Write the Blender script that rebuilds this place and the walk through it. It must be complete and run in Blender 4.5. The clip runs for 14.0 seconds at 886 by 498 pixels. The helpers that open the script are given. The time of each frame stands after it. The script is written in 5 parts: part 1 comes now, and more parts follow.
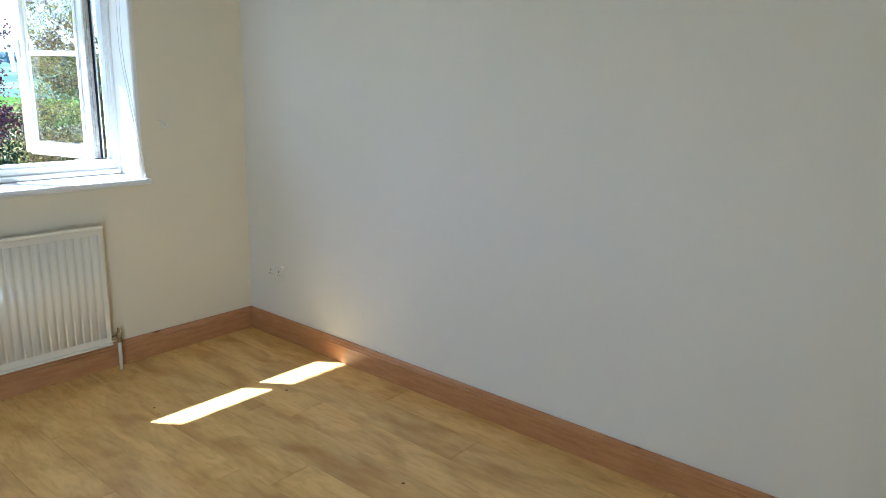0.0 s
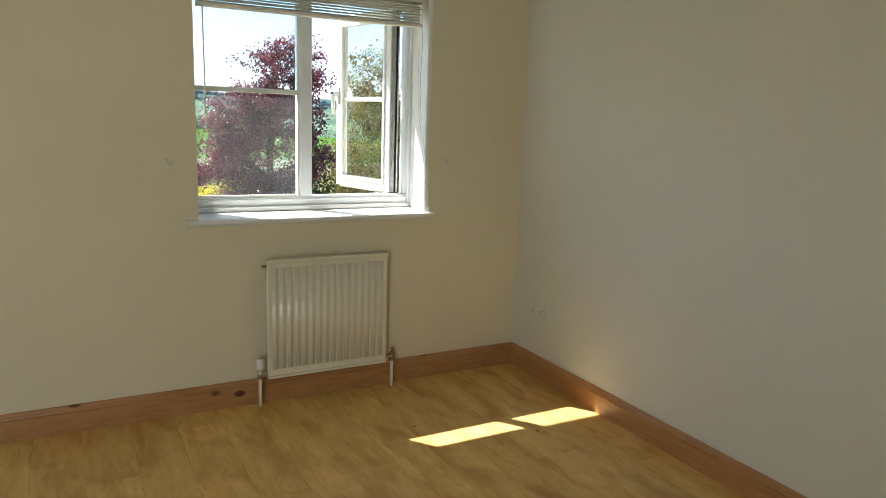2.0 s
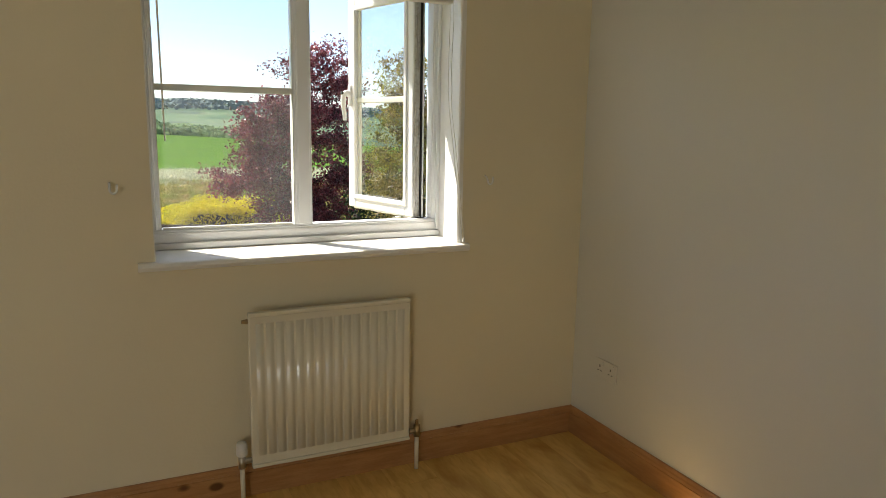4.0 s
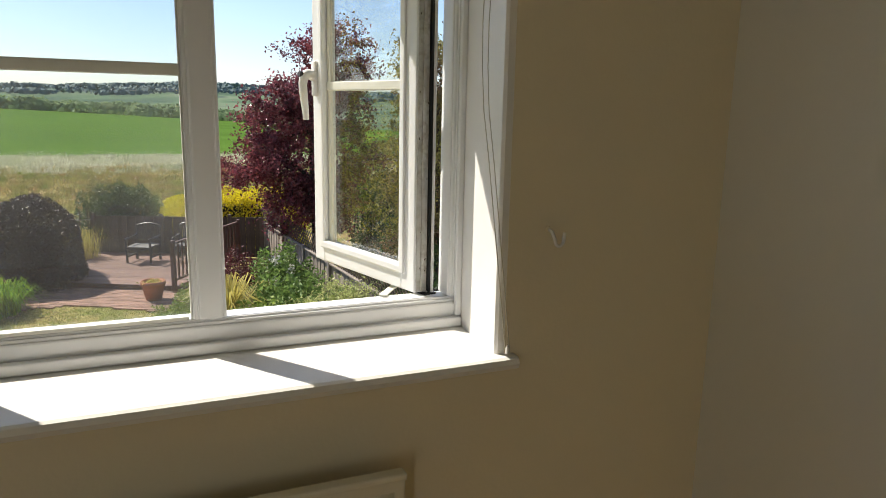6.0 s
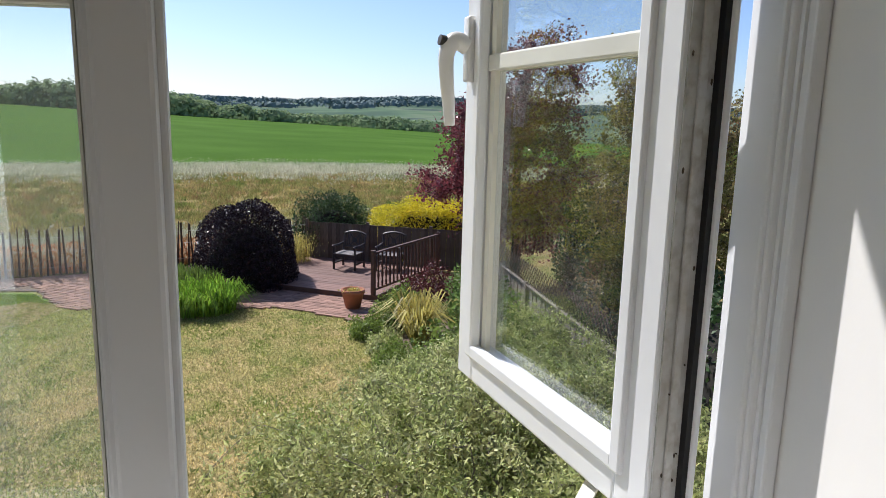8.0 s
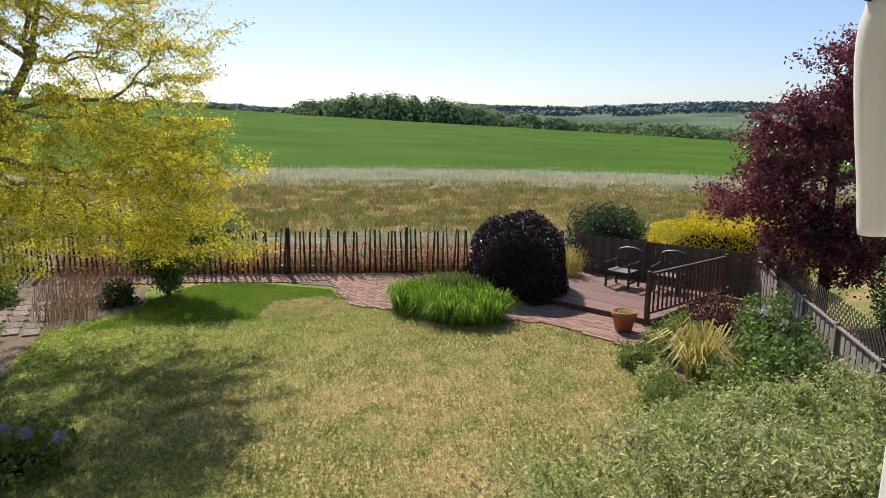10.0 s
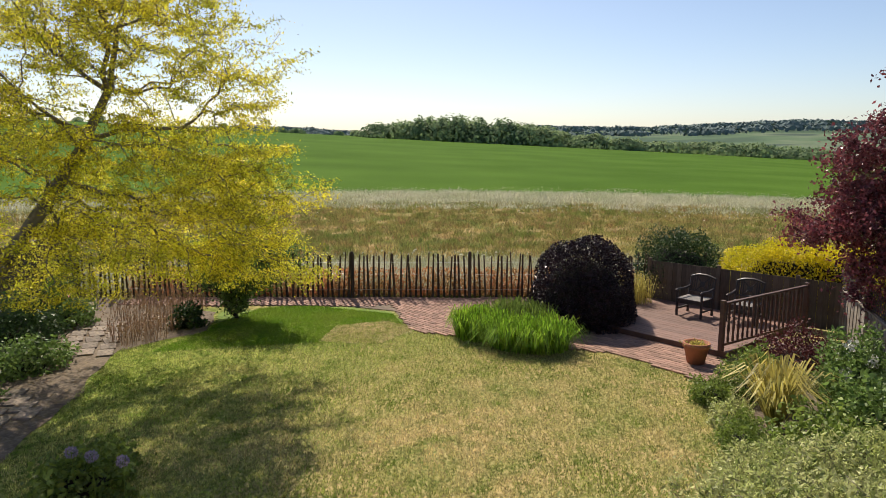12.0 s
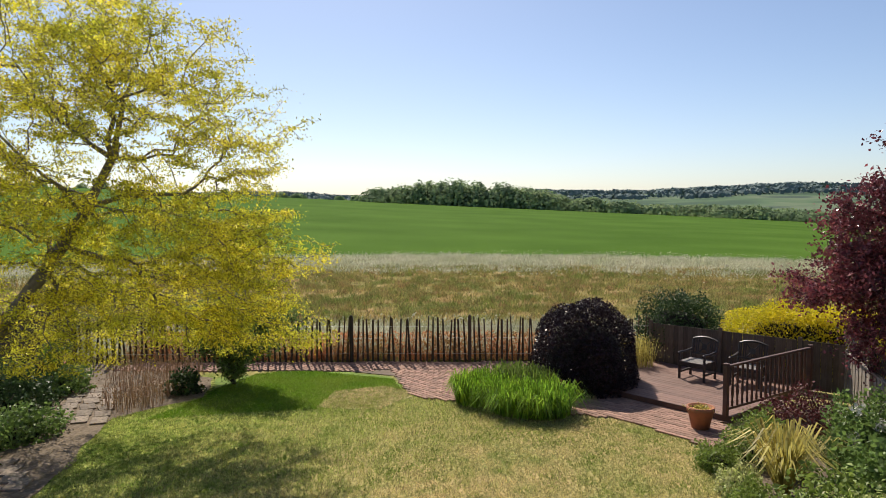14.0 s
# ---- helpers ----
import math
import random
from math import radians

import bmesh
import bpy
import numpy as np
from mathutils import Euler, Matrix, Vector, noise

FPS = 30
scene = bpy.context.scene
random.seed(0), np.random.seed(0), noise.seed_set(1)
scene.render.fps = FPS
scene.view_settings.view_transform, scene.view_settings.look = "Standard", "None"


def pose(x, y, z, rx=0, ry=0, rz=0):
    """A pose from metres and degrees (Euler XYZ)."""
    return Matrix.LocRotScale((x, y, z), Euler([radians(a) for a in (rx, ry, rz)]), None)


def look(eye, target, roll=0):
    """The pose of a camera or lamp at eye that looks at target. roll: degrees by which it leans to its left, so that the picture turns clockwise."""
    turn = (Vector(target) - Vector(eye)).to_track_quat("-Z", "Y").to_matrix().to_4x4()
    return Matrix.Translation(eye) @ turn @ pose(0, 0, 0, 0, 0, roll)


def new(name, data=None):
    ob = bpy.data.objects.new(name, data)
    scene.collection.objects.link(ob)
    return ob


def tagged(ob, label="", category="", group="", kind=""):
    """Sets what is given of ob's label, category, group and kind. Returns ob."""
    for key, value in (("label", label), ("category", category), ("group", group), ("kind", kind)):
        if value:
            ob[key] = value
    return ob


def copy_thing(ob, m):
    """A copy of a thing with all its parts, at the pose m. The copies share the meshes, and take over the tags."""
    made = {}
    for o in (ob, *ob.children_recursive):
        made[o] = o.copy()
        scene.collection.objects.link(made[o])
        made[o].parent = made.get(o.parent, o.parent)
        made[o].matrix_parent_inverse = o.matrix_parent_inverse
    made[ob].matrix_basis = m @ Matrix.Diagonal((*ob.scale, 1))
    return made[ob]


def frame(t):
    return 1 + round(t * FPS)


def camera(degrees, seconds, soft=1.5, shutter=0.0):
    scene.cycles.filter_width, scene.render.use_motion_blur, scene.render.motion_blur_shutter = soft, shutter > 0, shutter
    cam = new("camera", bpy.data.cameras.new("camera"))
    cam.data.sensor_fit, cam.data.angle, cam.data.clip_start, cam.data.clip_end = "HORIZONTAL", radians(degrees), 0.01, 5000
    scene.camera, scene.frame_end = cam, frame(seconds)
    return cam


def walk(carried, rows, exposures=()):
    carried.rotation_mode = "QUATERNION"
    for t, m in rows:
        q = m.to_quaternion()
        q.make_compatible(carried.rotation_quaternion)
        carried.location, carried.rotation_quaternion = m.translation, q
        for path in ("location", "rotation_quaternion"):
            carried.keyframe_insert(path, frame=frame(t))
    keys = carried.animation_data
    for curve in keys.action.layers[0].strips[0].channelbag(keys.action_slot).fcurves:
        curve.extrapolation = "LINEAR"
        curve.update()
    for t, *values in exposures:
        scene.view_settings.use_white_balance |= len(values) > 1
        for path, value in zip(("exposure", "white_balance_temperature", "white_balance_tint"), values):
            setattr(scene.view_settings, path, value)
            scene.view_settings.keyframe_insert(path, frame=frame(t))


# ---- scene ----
cam = camera(64.8, 14.0, 0.85)
PATH = [
    (0, (3.359, -2.331, 1.444), (2.127, -0.826, 0.977), 1.6),
    (0.5, (3.375, -2.309, 1.432), (1.921, -1.013, 0.98), 1.6),
    (1, (3.389, -2.345, 1.437), (1.801, -1.212, 0.994), 1.7),
    (1.5, (3.351, -2.355, 1.443), (1.692, -1.318, 1.026), 2.1),
    (2, (3.348, -2.313, 1.436), (1.62, -1.375, 1.068), 2.0),
    (4.5, (2.247, -1.766, 1.424), (0.464, -0.932, 1.069), 1.1),
    (5, (1.919, -1.619, 1.452), (0.135, -0.789, 1.096), 1.3),
    (5.5, (1.605, -1.445, 1.468), (-0.184, -0.626, 1.109), 1.1),
    (6, (1.311, -1.328, 1.474), (-0.485, -0.543, 1.078), 1.2),
    (6.5, (1.055, -1.225, 1.466), (-0.773, -0.501, 1.099), 1.1),
    (7, (0.81, -1.119, 1.473), (-1.064, -0.54, 1.079), 1.3),
    (7.5, (0.58, -1.067, 1.456), (-1.336, -0.667, 1.044), 1.3),
    (8, (0.368, -1.010, 1.446), (-1.583, -0.779, 1.073), 1.4),
    (8.5, (0.188, -0.956, 1.455), (-1.774, -0.918, 1.066), 1.3),
    (9, (0.004, -0.967, 1.459), (-1.948, -1.171, 1.075), 1.1),
    (11.5, (-0.544, -1.016, 1.552), (-2.384, -1.726, 1.219), 0.3),
    (12, (-0.545, -1.008, 1.556), (-2.385, -1.729, 1.248), 0.2),
    (12.5, (-0.554, -1.018, 1.554), (-2.398, -1.742, 1.281), 0.2),
    (13, (-0.534, -1.019, 1.557), (-2.384, -1.748, 1.345), 0.1),
    (13.5, (-0.54, -1.011, 1.552), (-2.396, -1.738, 1.387), -0.0),
    (14, (-0.544, -0.999, 1.56), (-2.403, -1.727, 1.432), -0.1),
]
EXPO = [(0, 2.46, 4650, 11), (0.5, 2.18, 4650, 9), (1.0, 2.0, 5150, 6), (2.0, 1.75, 5700, 6), (4.5, 1.24, 6450, 12), (5.0, 1.15, 6400, 12), (6.0, 0.70, 6350, 12), (7.5, 0.44, 5700, 14), (9.0, 0.27, 5800, 18), (11.5, 0.25, 6800, 12), (14, 0.20, 6600, 12)]
walk(cam, [(t, look(eye, target, roll)) for t, eye, target, roll in PATH], EXPO)

# power of the fill lamp added out of view in the east wall
ROOM_FILL = 10.0

# ---- world and sun ----
SUN_TRAVEL = Vector((1.0, 0.74, -1.40)).normalized()
world = bpy.data.worlds.new("world")
scene.world = world
world.use_nodes = True
wn = world.node_tree.nodes
sky = wn.new("ShaderNodeTexSky")
sky.sky_type = 'NISHITA'
sky.sun_disc = False
sky.sun_elevation = math.asin(-SUN_TRAVEL.z)
sky.sun_rotation = math.atan2(-SUN_TRAVEL.x, -SUN_TRAVEL.y)
sky.air_density, sky.dust_density, sky.ozone_density = 0.8, 0.75, 2.5
wn["Background"].inputs[1].default_value = 0.108
world.node_tree.links.new(sky.outputs[0], wn["Background"].inputs[0])
sun_data = bpy.data.lights.new("sun", 'SUN')
sun_data.energy, sun_data.angle, sun_data.color = 5.0, radians(0.53), (1.0, 0.92, 0.78)
sun = new("sun", sun_data)
sun.matrix_world = look((-12, -9, 16), Vector((-12, -9, 16)) + SUN_TRAVEL)

# ---- helpers ----
def make_mat(name, c1, c2=None, scale=6.0, rough=0.6, bump=0.0, bump_scale=None, detail=4.0, metal=0.0, spec=0.5, stretch=(1, 1, 1), c3=None, rnd=0.0, island=False, trans=0.0, coat=0.0):
    """A procedural paint, wood, leaf or stone: two colours on broad noise, a third on fine noise, random value per object or island."""
    m = bpy.data.materials.new(name)
    m.use_nodes = True
    nt = m.node_tree
    n, l = nt.nodes, nt.links
    b = n["Principled BSDF"]
    b.inputs["Roughness"].default_value = rough
    b.inputs["Metallic"].default_value = metal
    b.inputs["Specular IOR Level"].default_value = spec
    b.inputs["Coat Weight"].default_value = coat
    tc = n.new("ShaderNodeTexCoord")
    mp = n.new("ShaderNodeMapping")
    mp.inputs["Scale"].default_value = stretch
    l.new(tc.outputs["Object"], mp.inputs[0])
    def noise_node(sc, det=4.0):
        t = n.new("ShaderNodeTexNoise")
        t.inputs["Scale"].default_value, t.inputs["Detail"].default_value = sc, det
        l.new(mp.outputs[0], t.inputs["Vector"])
        return t
    def ramp(src, lo, hi, a, bb):
        r = n.new("ShaderNodeValToRGB")
        r.color_ramp.elements[0].position, r.color_ramp.elements[1].position = lo, hi
        r.color_ramp.elements[0].color, r.color_ramp.elements[1].color = (*a, 1), (*bb, 1)
        l.new(src, r.inputs[0])
        return r.outputs[0]
    c2 = c2 or tuple(0.9 * v for v in c1)
    col = ramp(noise_node(scale, detail).outputs[0], 0.35, 0.65, c1, c2)
    if c3:
        mask = ramp(noise_node(scale * 5.3, 6).outputs[0], 0.45, 0.68, (0, 0, 0), (1, 1, 1))
        mx = n.new("ShaderNodeMix")
        mx.data_type = 'RGBA'
        l.new(mask, mx.inputs[0]), l.new(col, mx.inputs[6])
        mx.inputs[7].default_value = (*c3, 1)
        col = mx.outputs[2]
    if rnd:
        hsv = n.new("ShaderNodeHueSaturation")
        g = n.new("ShaderNodeNewGeometry" if island else "ShaderNodeObjectInfo")
        mr = n.new("ShaderNodeMapRange")
        mr.inputs[3].default_value, mr.inputs[4].default_value = 1 - rnd, 1 + rnd
        l.new(g.outputs["Random Per Island" if island else "Random"], mr.inputs[0])
        l.new(mr.outputs[0], hsv.inputs["Value"]), l.new(col, hsv.inputs["Color"])
        col = hsv.outputs[0]
    l.new(col, b.inputs["Base Color"])
    if bump:
        bp = n.new("ShaderNodeBump")
        bp.inputs["Strength"].default_value, bp.inputs["Distance"].default_value = bump, 0.01
        l.new(noise_node(bump_scale or scale * 12, 5).outputs[0], bp.inputs["Height"])
        l.new(bp.outputs[0], b.inputs["Normal"])
    if trans:
        tr = n.new("ShaderNodeBsdfTranslucent")
        l.new(col, tr.inputs[0])
        ms = n.new("ShaderNodeMixShader")
        ms.inputs[0].default_value = trans
        l.new(b.outputs[0], ms.inputs[1]), l.new(tr.outputs[0], ms.inputs[2])
        l.new(ms.outputs[0], n["Material Output"].inputs[0])
    return m

def box(bm, x0, x1, y0, y1, z0, z1, bevel=0.0, m=None):
    r = bmesh.ops.create_cube(bm, size=1.0, matrix=(m or Matrix()) @ Matrix.Translation(((x0 + x1) / 2, (y0 + y1) / 2, (z0 + z1) / 2)) @ Matrix.Diagonal((abs(x1 - x0), abs(y1 - y0), abs(z1 - z0), 1)))
    if bevel:
        es = list({e for v in r["verts"] for e in v.link_edges})
        bmesh.ops.bevel(bm, geom=es, offset=bevel, segments=2, affect='EDGES', profile=0.5)
    return bm

def rod(bm, a, b, r0, r1=None, seg=8, caps=True):
    a, b = Vector(a), Vector(b)
    d = b - a
    m = Matrix.Translation((a + b) / 2) @ d.to_track_quat('Z', 'Y').to_matrix().to_4x4()
    bmesh.ops.create_cone(bm, cap_ends=caps, segments=seg, radius1=r0, radius2=r0 if r1 is None else r1, depth=d.length, matrix=m)
    return bm

def tube(bm, pts, radii, seg=8):
    """One smooth tube through points, with a radius at each."""
    pts = [Vector(p) for p in pts]
    if isinstance(radii, (int, float)):
        radii = [radii] * len(pts)
    rings, ref = [], Vector((0.31, 0.77, 0.55))
    for i, p in enumerate(pts):
        d = (pts[min(i + 1, len(pts) - 1)] - pts[max(i - 1, 0)]).normalized()
        u = d.cross(ref).normalized()
        w = d.cross(u)
        rings.append([bm.verts.new(p + (u * math.cos(2 * math.pi * t / seg) + w * math.sin(2 * math.pi * t / seg)) * radii[i]) for t in range(seg)])
    for q, r in zip(rings, rings[1:]):
        for t in range(seg):
            bm.faces.new((q[t], q[(t + 1) % seg], r[(t + 1) % seg], r[t]))
    bm.faces.new(rings[0][::-1]), bm.faces.new(rings[-1])
    return bm

def curve_pts(pts, n=4):
    """Points of a smooth curve through the given ones."""
    p = [Vector(v) for v in pts]
    p = [p[0]] + p + [p[-1]]
    out = []
    for i in range(1, len(p) - 2):
        for k in range(n):
            t = k / n
            out.append(0.5 * ((2 * p[i]) + (p[i + 1] - p[i - 1]) * t + (2 * p[i - 1] - 5 * p[i] + 4 * p[i + 1] - p[i + 2]) * t * t + (3 * p[i] - p[i - 1] - 3 * p[i + 1] + p[i + 2]) * t ** 3))
    return out + [p[-2]]

def lathe(bm, prof, seg=24, m=None):
    """Turn a profile of (radius, height) round z."""
    rings = []
    for r, z in prof:
        ring = []
        for i in range(seg):
            a = 2 * math.pi * i / seg
            p = Vector((r * math.cos(a), r * math.sin(a), z))
            ring.append(bm.verts.new(m @ p if m else p))
        rings.append(ring)
    for k in range(len(rings) - 1):
        for i in range(seg):
            bm.faces.new((rings[k][i], rings[k][(i + 1) % seg], rings[k + 1][(i + 1) % seg], rings[k + 1][i]))
    for ring, flip in ((rings[0], True), (rings[-1], False)):
        bm.faces.new(ring[::-1] if flip else ring)
    return bm

def prism(bm, prof, length, m):
    """Sweep a closed profile (in x, z) along y for a length, placed by m."""
    a = [bm.verts.new(m @ Vector((x, 0, z))) for x, z in prof]
    b = [bm.verts.new(m @ Vector((x, length, z))) for x, z in prof]
    k = len(prof)
    for i in range(k):
        bm.faces.new((a[i], a[(i + 1) % k], b[(i + 1) % k], b[i]))
    bm.faces.new(a[::-1]), bm.faces.new(b)
    return bm

def finish(name, bm, material, smooth=False):
    bmesh.ops.recalc_face_normals(bm, faces=bm.faces)
    me = bpy.data.meshes.new(name)
    bm.to_mesh(me)
    bm.free()
    me.materials.append(material)
    if smooth:
        me.polygons.foreach_set("use_smooth", [True] * len(me.polygons))
    return me

def part(name, bm, material, parent=None, label="", smooth=False):
    ob = new(name, finish(name, bm, material, smooth))
    ob.parent = parent
    return tagged(ob, label)

def thing(name, loc, label, category, group="", kind="", rz=0):
    ob = new(name)
    ob.matrix_world = pose(*loc, 0, 0, rz)
    ob.empty_display_size = 0.1
    return tagged(ob, label, category, group, kind)

def solid(name, bm, material, label, category, kind="structure", smooth=False):
    return tagged(part(name, bm, material, None, "", smooth), label, category, "", kind)

def mesh_np(name, verts, faces_n, material, parent=None):
    """One mesh from an array of shape (pieces, faces_n, 3): each row is one face."""
    me = bpy.data.meshes.new(name)
    k = len(verts)
    me.vertices.add(k * faces_n), me.loops.add(k * faces_n), me.polygons.add(k)
    me.vertices.foreach_set("co", np.asarray(verts, dtype=np.float32).ravel())
    me.loops.foreach_set("vertex_index", np.arange(k * faces_n, dtype=np.int32))
    me.polygons.foreach_set("loop_start", np.arange(0, k * faces_n, faces_n, dtype=np.int32))
    me.update(calc_edges=True)
    me.materials.append(material)
    ob = new(name, me)
    ob.parent = parent
    return ob

B = bmesh.new

# ---- materials: the room ----
M_CREAM = make_mat("cream_wall_paint", (0.79, 0.715, 0.53), (0.76, 0.68, 0.50), 1.3, 0.75, 0.06, 90)
M_WHITEWALL = make_mat("white_wall_paint", (0.755, 0.745, 0.70), (0.735, 0.725, 0.675), 1.1, 0.7, 0.06, 90)
M_CEIL = make_mat("ceiling_paint", (0.82, 0.81, 0.78), None, 2, 0.85, 0.05, 70)
M_REVEAL = make_mat("white_gloss_paint", (0.82, 0.81, 0.78), (0.80, 0.79, 0.75), 4, 0.35, 0.03, 60)
M_UPVC = make_mat("white_upvc", (0.80, 0.81, 0.82), (0.77, 0.78, 0.79), 3, 0.28, 0.0)
M_CREAMBAR = make_mat("cream_glazing_bar", (0.74, 0.74, 0.66), None, 8, 0.4)
M_DIRTY = make_mat("weathered_upvc", (0.60, 0.60, 0.58), (0.46, 0.45, 0.42), 11, 0.5, 0, None, 6, c3=(0.40, 0.375, 0.33))
M_DEBRIS = make_mat("dark_debris", (0.10, 0.075, 0.05), (0.05, 0.04, 0.03), 60, 0.9)
M_RUBBER = make_mat("black_rubber", (0.015, 0.015, 0.016), None, 20, 0.6)
M_RAD = make_mat("radiator_enamel", (0.79, 0.745, 0.61), (0.77, 0.725, 0.59), 4, 0.12, 0.0, spec=0.8)
M_BRASS = make_mat("aged_brass", (0.45, 0.36, 0.20), (0.30, 0.24, 0.14), 30, 0.4, 0, metal=0.9)
M_CHROME = make_mat("dull_chrome", (0.6, 0.6, 0.6), None, 20, 0.3, 0, metal=1.0)
M_PLASTIC = make_mat("white_plastic", (0.78, 0.77, 0.74), None, 10, 0.35)
M_HOOK = make_mat("white_hook_plastic", (0.88, 0.87, 0.84), None, 10, 0.2)
M_SLOT = make_mat("dark_slot", (0.03, 0.03, 0.03), None, 10, 0.7)
M_CORD = make_mat("cream_cord", (0.62, 0.58, 0.48), (0.5, 0.46, 0.38), 120, 0.8)
M_BLIND = make_mat("cream_blind_slat", (0.78, 0.75, 0.66), (0.74, 0.71, 0.62), 6, 0.45)

def wood_mat(name, c1, c2, dark, grain=(1.5, 14, 14), rough=0.4, rnd=0.12, knots=0.0, knot_scale=2.2, coat=0.0, blotch=0.0):
    m = make_mat(name, c1, c2, 2.2, rough, 0.08, 30, 6, stretch=grain, c3=None, rnd=rnd, coat=coat)
    n, l = m.node_tree.nodes, m.node_tree.links
    b = n["Principled BSDF"]
    old = b.inputs["Base Color"].links[0].from_socket
    tc = n.new("ShaderNodeNewGeometry")
    for lk in list(l):
        if lk.from_node.type == 'TEX_COORD':
            l.new(tc.outputs["Position"], lk.to_socket)
    mp = n.new("ShaderNodeMapping")
    mp.inputs["Scale"].default_value = tuple(g * 4 for g in grain)
    l.new(tc.outputs["Position"], mp.inputs[0])
    t = n.new("ShaderNodeTexNoise")
    t.inputs["Scale"].default_value, t.inputs["Detail"].default_value, t.inputs["Distortion"].default_value = 3, 6, 0.6
    l.new(mp.outputs[0], t.inputs["Vector"])
    r = n.new("ShaderNodeValToRGB")
    r.color_ramp.elements[0].position, r.color_ramp.elements[1].position = 0.45, 0.75
    r.color_ramp.elements[0].color, r.color_ramp.elements[1].color = (0, 0, 0, 1), (0.34, 0.34, 0.34, 1)
    l.new(t.outputs[0], r.inputs[0])
    mx = n.new("ShaderNodeMix")
    mx.data_type = 'RGBA'
    l.new(r.outputs[0], mx.inputs[0]), l.new(old, mx.inputs[6])
    mx.inputs[7].default_value = (*dark, 1)
    out = mx.outputs[2]
    if blotch:
        oi, ad = n.new("ShaderNodeObjectInfo"), n.new("ShaderNodeVectorMath")
        sc = n.new("ShaderNodeVectorMath")
        sc.operation, ad.operation = 'SCALE', 'ADD'
        sc.inputs[0].default_value = (7.0, 0.0, 3.0)
        l.new(oi.outputs["Random"], sc.inputs["Scale"])
        l.new(tc.outputs["Position"], ad.inputs[0]), l.new(sc.outputs[0], ad.inputs[1])
        mb = n.new("ShaderNodeMapping")
        mb.inputs["Scale"].default_value = (2.6, 6.0, 6.0)
        l.new(ad.outputs[0], mb.inputs[0])
        tb = n.new("ShaderNodeTexNoise")
        tb.inputs["Scale"].default_value, tb.inputs["Detail"].default_value, tb.inputs["Distortion"].default_value = 1.3, 3, 0.5
        l.new(mb.outputs[0], tb.inputs["Vector"])
        rb2 = n.new("ShaderNodeValToRGB")
        rb2.color_ramp.elements[0].position, rb2.color_ramp.elements[1].position = 0.44, 0.72
        rb2.color_ramp.elements[0].color, rb2.color_ramp.elements[1].color = (0, 0, 0, 1), (blotch, blotch, blotch, 1)
        l.new(tb.outputs[0], rb2.inputs[0])
        mxb = n.new("ShaderNodeMix")
        mxb.data_type = 'RGBA'
        l.new(rb2.outputs[0], mxb.inputs[0]), l.new(out, mxb.inputs[6])
        mxb.inputs[7].default_value = (dark[0] * 0.9, dark[1] * 0.85, dark[2] * 0.8, 1)
        out = mxb.outputs[2]
    if knots:
        v = n.new("ShaderNodeTexVoronoi")
        v.inputs["Scale"].default_value = knot_scale
        mp2 = n.new("ShaderNodeMapping")
        mp2.inputs["Scale"].default_value = (1, 1, 1.6)
        l.new(tc.outputs["Position"], mp2.inputs[0]), l.new(mp2.outputs[0], v.inputs["Vector"])
        r2 = n.new("ShaderNodeValToRGB")
        r2.color_ramp.elements[0].position, r2.color_ramp.elements[1].position = knots * 0.6, knots
        r2.color_ramp.elements[0].color, r2.color_ramp.elements[1].color = (1, 1, 1, 1), (0, 0, 0, 1)
        l.new(v.outputs["Distance"], r2.inputs[0])
        mx2 = n.new("ShaderNodeMix")
        mx2.data_type = 'RGBA'
        l.new(r2.outputs[0], mx2.inputs[0]), l.new(out, mx2.inputs[6])
        mx2.inputs[7].default_value = (dark[0] * 0.45, dark[1] * 0.4, dark[2] * 0.4, 1)
        out = mx2.outputs[2]
    l.new(out, b.inputs["Base Color"])
    return m

M_FLOOR = wood_mat("oak_laminate", (0.85, 0.58, 0.20), (0.74, 0.47, 0.145), (0.44, 0.22, 0.055), (0.9, 4.2, 4.2), 0.26, 0.07, 0.045, 5.0, blotch=0.52)
M_PINE = wood_mat("varnished_pine", (0.49, 0.26, 0.105), (0.40, 0.195, 0.072), (0.27, 0.115, 0.04), (3, 3, 22), 0.33, 0.05, 0.135, 4.2)

